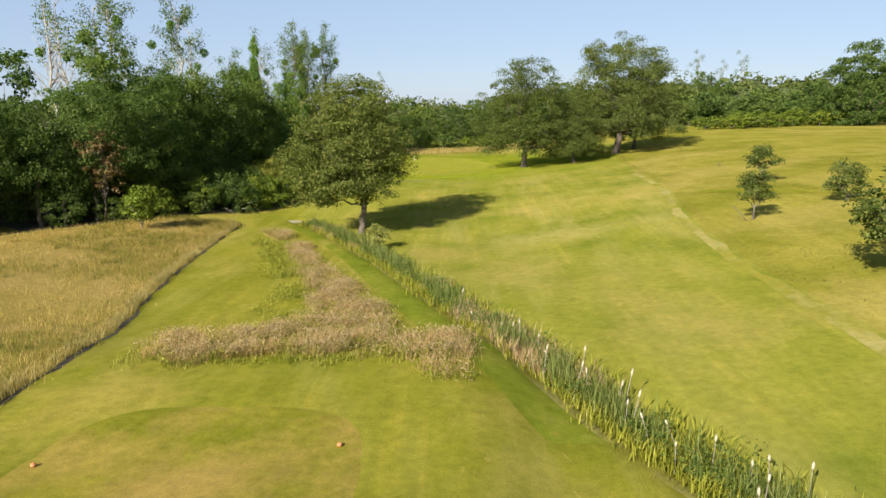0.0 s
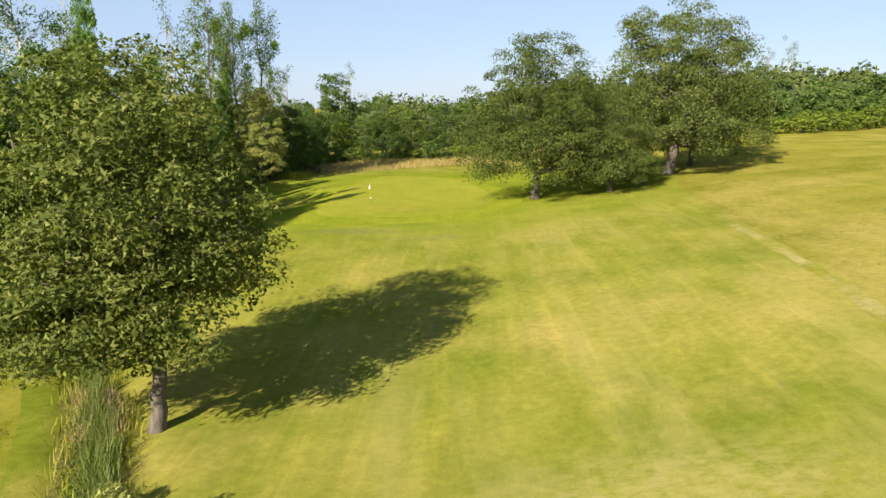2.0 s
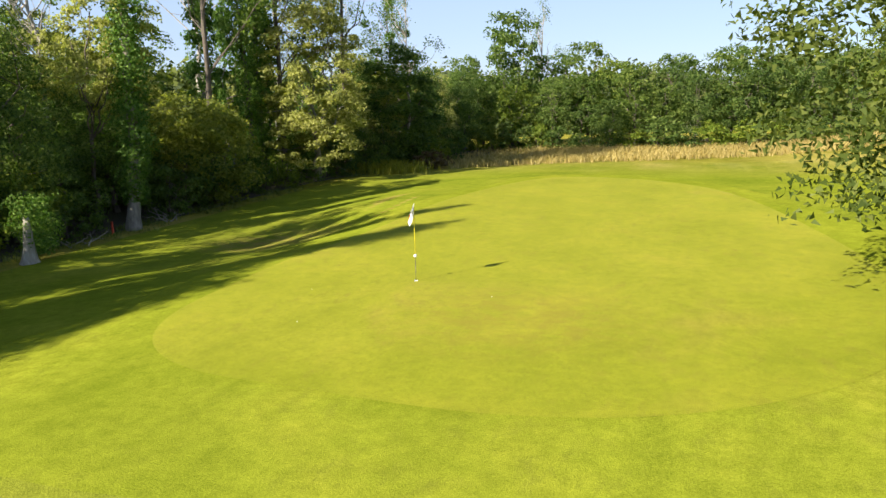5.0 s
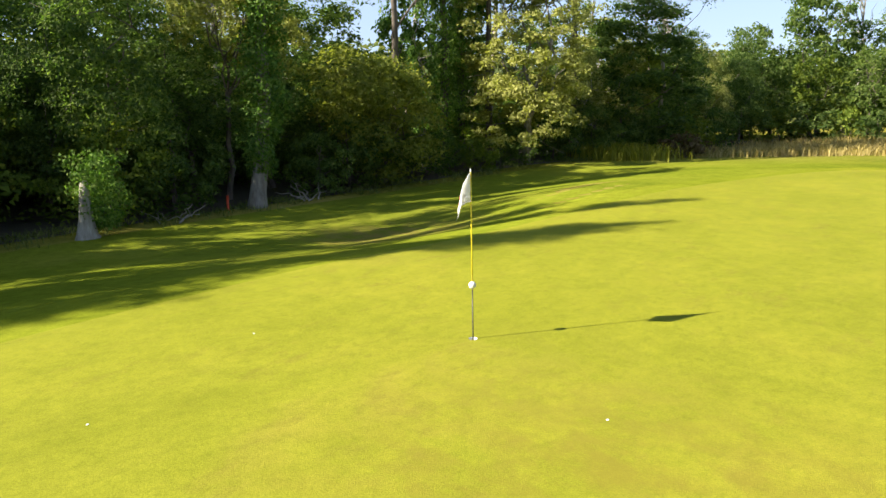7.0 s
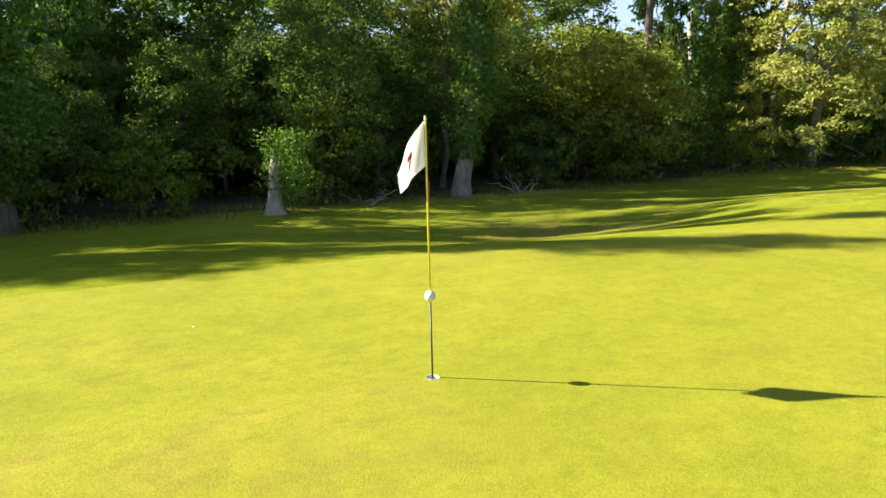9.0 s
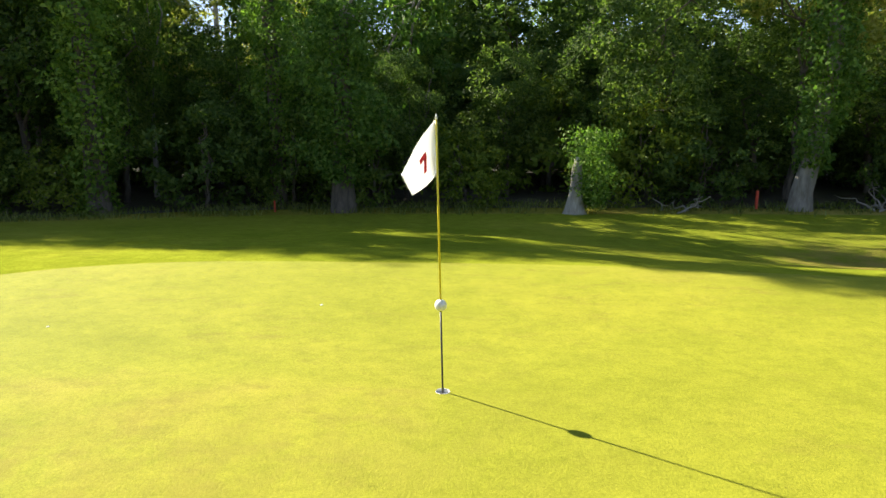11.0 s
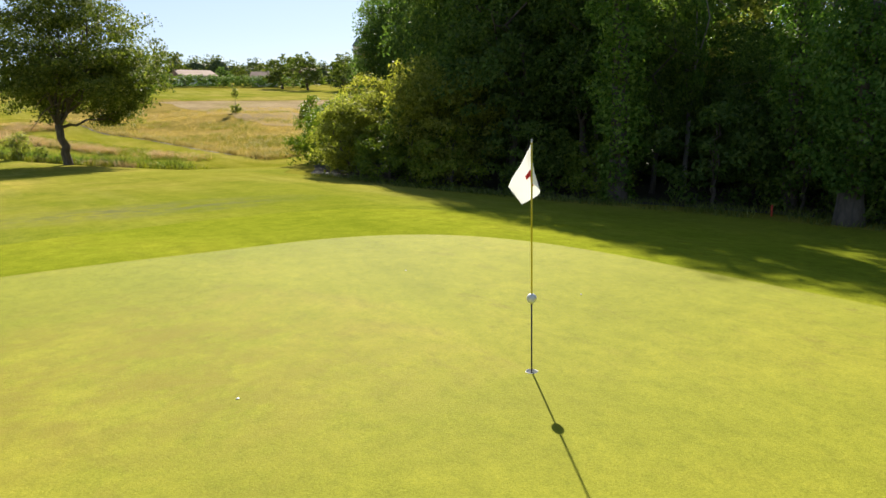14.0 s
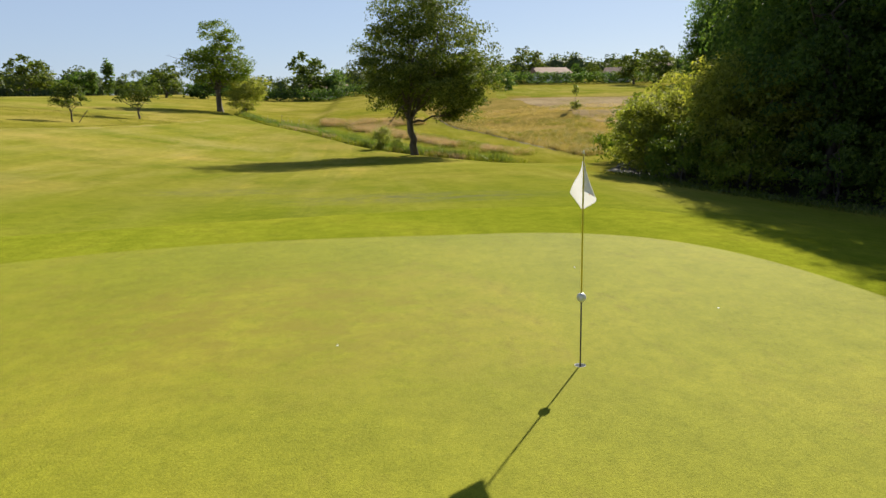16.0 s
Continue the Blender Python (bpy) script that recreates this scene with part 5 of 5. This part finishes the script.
for x, y, k, s, sz in ((-27.0, -141.0, 1, 0.42, 0.5), (-49.0, -188.0, 0, 0.6, 0.42), (-54.0, -184.0, 1, 0.6, 0.62), (-57.8, -183.0, 0, 0.55, 0.5), (-61.3, -162.0, 0, 0.95, 0.78), (-65.0, -155.3, 0, 1.0, 0.84), (-70.0, -148.0, 0, 0.9, 0.72),
                       (17.3, -183.0, 0, 1.35, 1.15), (9.6, -184.0, 1, 0.85, 1.0), (27.5, -180.0, 0, 0.8, 0.6), (33.0, -176.0, 1, 0.9, 0.7), (-4.0, -186.0, 0, 0.8, 0.62), (-22.0, -192.0, 0, 0.7, 0.55), (-34.0, -192.0, 1, 0.8, 0.6),
                       (70.0, -149.0, 0, 1.15, 0.8), (78.0, -144.0, 0, 1.2, 0.75), (64.0, -158.0, 1, 1.1, 0.7), (52.0, -164.0, 1, 0.9, 0.6), (46.0, -160.0, 0, 1.0, 0.72), (86.0, -140.0, 0, 1.2, 0.8), (94.0, -134.0, 1, 1.3, 0.9), (104.0, -126.0, 0, 1.3, 0.9), (40.0, -170.0, 1, 1.0, 0.7),
                       (-80.0, -196.0, 0, 1.1, 0.8), (-92.0, -188.0, 0, 1.2, 0.9), (-101.0, -192.0, 1, 1.1, 0.9), (-74.0, -206.0, 0, 0.8, 0.6), (-112.0, -180.0, 0, 1.4, 1.0), (-125.0, -172.0, 0, 1.4, 1.0)):
    again(low_wood if k else round_tree, x, y, float(frng.uniform(0, 360)), s, sz, 0.4)
for k in range(46):                                     # hedge and wood beyond the right-hand slope
    f = k / 45
    x, y = 62 + 78 * f + frng.normal() * 2.5, 62 + 46 * f + frng.normal() * 3 + (16 if k % 2 else 0)
    s = frng.uniform(0.75, 1.25) * (1.25 if k % 2 else 0.85)
    again(low_wood, x, y, float(frng.uniform(0, 360)), s, s * frng.uniform(0.7, 1.0))
big_far = make_tree("field_tree", 97, 22, [(0, 0, 11, 8.0, 8.0, 8.0), (1.5, -1, 16, 6.0, 6.0, 5.5), (-5, 0, 7, 5.0, 5.0, 5.0)], 280, 80, 1.4, 0.31, L_WOOD, M_BARK, 0.6, 4.0, 6, 0.75, (0.3, 0), 0, "large bright round tree at the end of the hedge")
put(big_far, 97, 68, 0, 1.0, 1.05, 4.0)
for k in range(14):
    again(coarse_bushes[1], 58 + 5 * k + frng.normal(), 52 + 2.6 * k + frng.normal() * 1.5, float(frng.uniform(0, 360)), frng.uniform(1.4, 2.3), frng.uniform(0.8, 1.4))

far_fairway = strip("far_fairway", -152, -114, 3.0, lambda y: -75.0, lambda y: -2.0 + 0.15 * (y + 130), 14, 0.03, M_FAIRWAY)
tagged(far_fairway, "mown fairway on the far slope", "fairway", kind="structure")
side_fairway = strip("side_fairway", -125, -74, 2.5, lambda y: 27.0 - 0.1 * (y + 74), lambda y: 90.0, 16, 0.03, M_FAIRWAY)
tagged(side_fairway, "mown hillside of the next fairway", "fairway", kind="structure")
# flat dark strip: paints the thin shadow at the foot of the standing grass
rut = strip("rut", -86, -46, 0.3, lambda y: field_edge(y) + 0.02 - 0.10 * patchy(1.0, y, 0.5, -0.3, 0.3), lambda y: field_edge(y) + 0.06 + 0.16 * patchy(0.0, y, 0.6, -0.35, 0.2), 2, 0.02, M_SHADESOIL)
tagged(rut, "dark narrow strip standing for the shadow gap along the unmown grass", "rut", kind="structure")
pink_field = strip("pink_field", -112, -56, 1.4, lambda y: -66.0 + 5.0 * noise.noise((0.5, y * 0.07, 1.0)) + 22.0 * ss(-66, -56, y), lambda y: min(-22.0, field_edge(y) - 10.0) + 1.6 * noise.noise((0.2, y * 0.16, 5.0)) - 26.0 * ss(-67, -56, y), 40, 0.025, M_PINKFIELD)
tagged(pink_field, "unmown field of pinkish dry grass", "field", kind="structure")

M_WALL = rough_mat("white_render", (0.62, 0.60, 0.56), (0.76, 0.74, 0.70), 3.0, 0.01)
M_TILE = rough_mat("clay_tiles", (0.22, 0.12, 0.085), (0.34, 0.20, 0.145), 4.0, 0.05)
M_STONE = rough_mat("tower_stone", (0.45, 0.40, 0.33), (0.60, 0.55, 0.46), 1.2, 0.03)
M_SLATE = rough_mat("slate_roof", (0.10, 0.11, 0.13), (0.19, 0.20, 0.23), 2.0, 0.03)
M_PANE, _nt, _bs = nodes_of("window_glass")
_bs.inputs["Base Color"].default_value, _bs.inputs["Roughness"].default_value = (0.03, 0.04, 0.05, 1), 0.08


def house(x, y, turn, w, d, h, rise, label):
    """A low house with a pitched tiled roof, windows and a door."""
    root = new("house")
    bm_ob("wall", chamfered(w, d, h, 0.03), M_WALL, root)
    e = 0.45
    v = [(-w / 2 - e, -d / 2 - e, h - 0.05), (w / 2 + e, -d / 2 - e, h - 0.05), (w / 2 + e, d / 2 + e, h - 0.05), (-w / 2 - e, d / 2 + e, h - 0.05), (-w / 2 - e * 0.4, 0, h + rise), (w / 2 + e * 0.4, 0, h + rise)]
    mesh_ob("roof", v, [(0, 1, 5, 4), (2, 3, 4, 5), (0, 4, 3), (1, 2, 5), (3, 2, 1, 0)], M_TILE, root, False)
    for sy in (-1, 1):
        for k in range(3):
            win = bm_ob("window", chamfered(1.3, 0.08, 1.2, 0.02), M_WALL, root)
            win.location = (-w / 2 + w * (k + 0.75) / 3.5, sy * (d / 2 + 0.02), 0.9)
            pane = bm_ob("pane", chamfered(1.1, 0.04, 1.0, 0.01), M_PANE, win)
            pane.location = (0, sy * 0.04, 0.1)
    door = bm_ob("door", chamfered(0.95, 0.08, 2.05, 0.02), M_DEAD, root)
    door.location = (w / 2 - 0.9, d / 2 + 0.02, 0)
    root.matrix_basis = pose(x, y, terrain(x, y) - 0.1, 0, 0, turn)
    return tagged(root, label, "house", "houses beyond the fields")


house(-45.6, -181.0, 8, 9, 7, 2.4, 1.5, "low white house with a red tiled roof")
house(-63.0, -178.0, -20, 6.5, 5, 2.4, 1.4, "white cottage with a red tiled roof behind trees")
house(-86.0, -204.0, 30, 12, 8, 2.8, 2.0, "house with a red roof half hidden by hedges")
house(12.0, -192.0, 0, 10, 7, 2.6, 1.4, "pale house behind large trees")
tower = new("stone_tower")
tx, ty = -147.8, -289.3
tower.matrix_basis = pose(tx, ty, terrain(tx, ty) - 4.3, 0, 0, 15)
bm_ob("shaft", chamfered(3.6, 3.6, 22.6, 0.1), M_STONE, tower)
roof = mesh_ob("roof", [(-2.1, -2.1, 22.5), (2.1, -2.1, 22.5), (2.1, 2.1, 22.5), (-2.1, 2.1, 22.5), (0, 0, 26.8)], [(0, 1, 4), (1, 2, 4), (2, 3, 4), (3, 0, 4), (3, 2, 1, 0)], M_SLATE, tower, False)
for k in range(4):
    op = bm_ob("window", chamfered(1.0, 0.1, 2.6, 0.03), M_PANE, tower)
    op.matrix_basis = pose(0, 0, 18.5, 0, 0, 90 * k) @ pose(0, -1.83, 0)
tagged(tower, "square stone church tower with a pointed slate roof", "tower")
hedge_bits = [(x, -172 - 0.03 * x) for x in range(-70, 34, 3)]
for i, (x, y) in enumerate(hedge_bits):
    again(coarse_bushes[0], x, y, 40.0 * i, 1.35, 0.95)

srng = np.random.default_rng(37)


M_CANOPY, cnt, cbs = nodes_of("far_canopy")
speck = noise_of(cnt, 1.4, 6.0, None, 0.75)
cc = ramp(cnt, speck, [(0.32, (0.025, 0.04, 0.012)), (0.5, (0.07, 0.105, 0.028)), (0.68, (0.14, 0.17, 0.05))])
cc = mix(cnt, 0.8, cc, ramp(cnt, noise_of(cnt, 0.06, 2.0), [(0.3, (0.75, 0.85, 0.8)), (0.7, (1.3, 1.15, 0.95))]), "MULTIPLY")
cnt.links.new(cc, cbs.inputs["Base Color"])
cbs.inputs["Roughness"].default_value = 0.9
cb = add(cnt, "ShaderNodeBump", [("Height", speck)], Strength=1.0, Distance=0.9)
cnt.links.new(cb.outputs[0], cbs.inputs["Normal"])


L_FAR = leafage("far_leaves", (0.055, 0.078, 0.020), (0.110, 0.140, 0.036), (0.180, 0.200, 0.060), 0.3)


def far_wood(name, a0, a1, r0, r1, tall, domes, label, coat=280):
    """A wood in the distance: rounded crowns in a ring sector (degrees from +y, clockwise), each under a coat of leaf tufts."""
    verts, faces, pts, out = [], [], [], []
    nu, nv = 12, 5
    for _ in range(domes):
        a = math.radians(srng.uniform(a0, a1))
        f = srng.random()
        r = r0 + (r1 - r0) * f
        cx, cy = r * math.sin(a), r * math.cos(a)
        cz = terrain(cx, cy) - 0.3
        h = tall * srng.uniform(0.66, 1.05) * (0.72 + 0.45 * f)
        w = h * srng.uniform(0.42, 0.66)
        o = len(verts)
        for j in range(nv + 1):
            e = math.pi * 0.5 * j / nv
            for i in range(nu):
                b = 2 * math.pi * i / nu
                d = Vector((math.cos(b) * math.cos(e) ** 0.6, math.sin(b) * math.cos(e) ** 0.6, math.sin(e)))
                k = 0.78 + 0.1 * noise.noise((d.x * 2.3 + cx, d.y * 2.3 + cy, d.z * 2.3))
                verts.append((cx + d.x * w * k, cy + d.y * w * k, cz + (d.z * h * k if j else -0.2)))
        faces += [(o + j * nu + i, o + j * nu + (i + 1) % nu, o + (j + 1) * nu + (i + 1) % nu, o + (j + 1) * nu + i) for j in range(nv) for i in range(nu)]
        d = unit(srng.normal(size=(coat, 3)))
        d[:, 2] = np.abs(d[:, 2])
        lump = 0.84 + 0.17 * srng.random((coat, 1))
        pts.append(np.array([cx, cy, cz]) + d * np.array([w, w, h]) * lump)
        out.append(d)
    ob = mesh_ob(name, verts, faces, M_CANOPY)
    tagged(ob, label, "woods", kind="stuff")
    coat_ob = new("foliage", leaves(srng, np.concatenate(pts), tall * 0.06, L_FAR, "foliage", 1.3, np.concatenate(out)))
    coat_ob.parent = ob
    return ob


far_wood("far_wood", -128, -35, 42, 66, 10.0, 110, "close-grown middle of the wood")
far_wood("far_wood", -124, -58, 62, 90, 11.0, 70, "deep wood standing beyond the wood edge")
far_wood("far_wood", -62, 40, 96, 150, 13.2, 250, "mixed wood closing the far end of the valley")
far_wood("far_wood", 36, 86, 175, 260, 17, 190, "wooded rise beyond the slope")
far_wood("far_wood", 95, 265, 216, 290, 10.5, 300, "line of trees on the skyline beyond the fields")
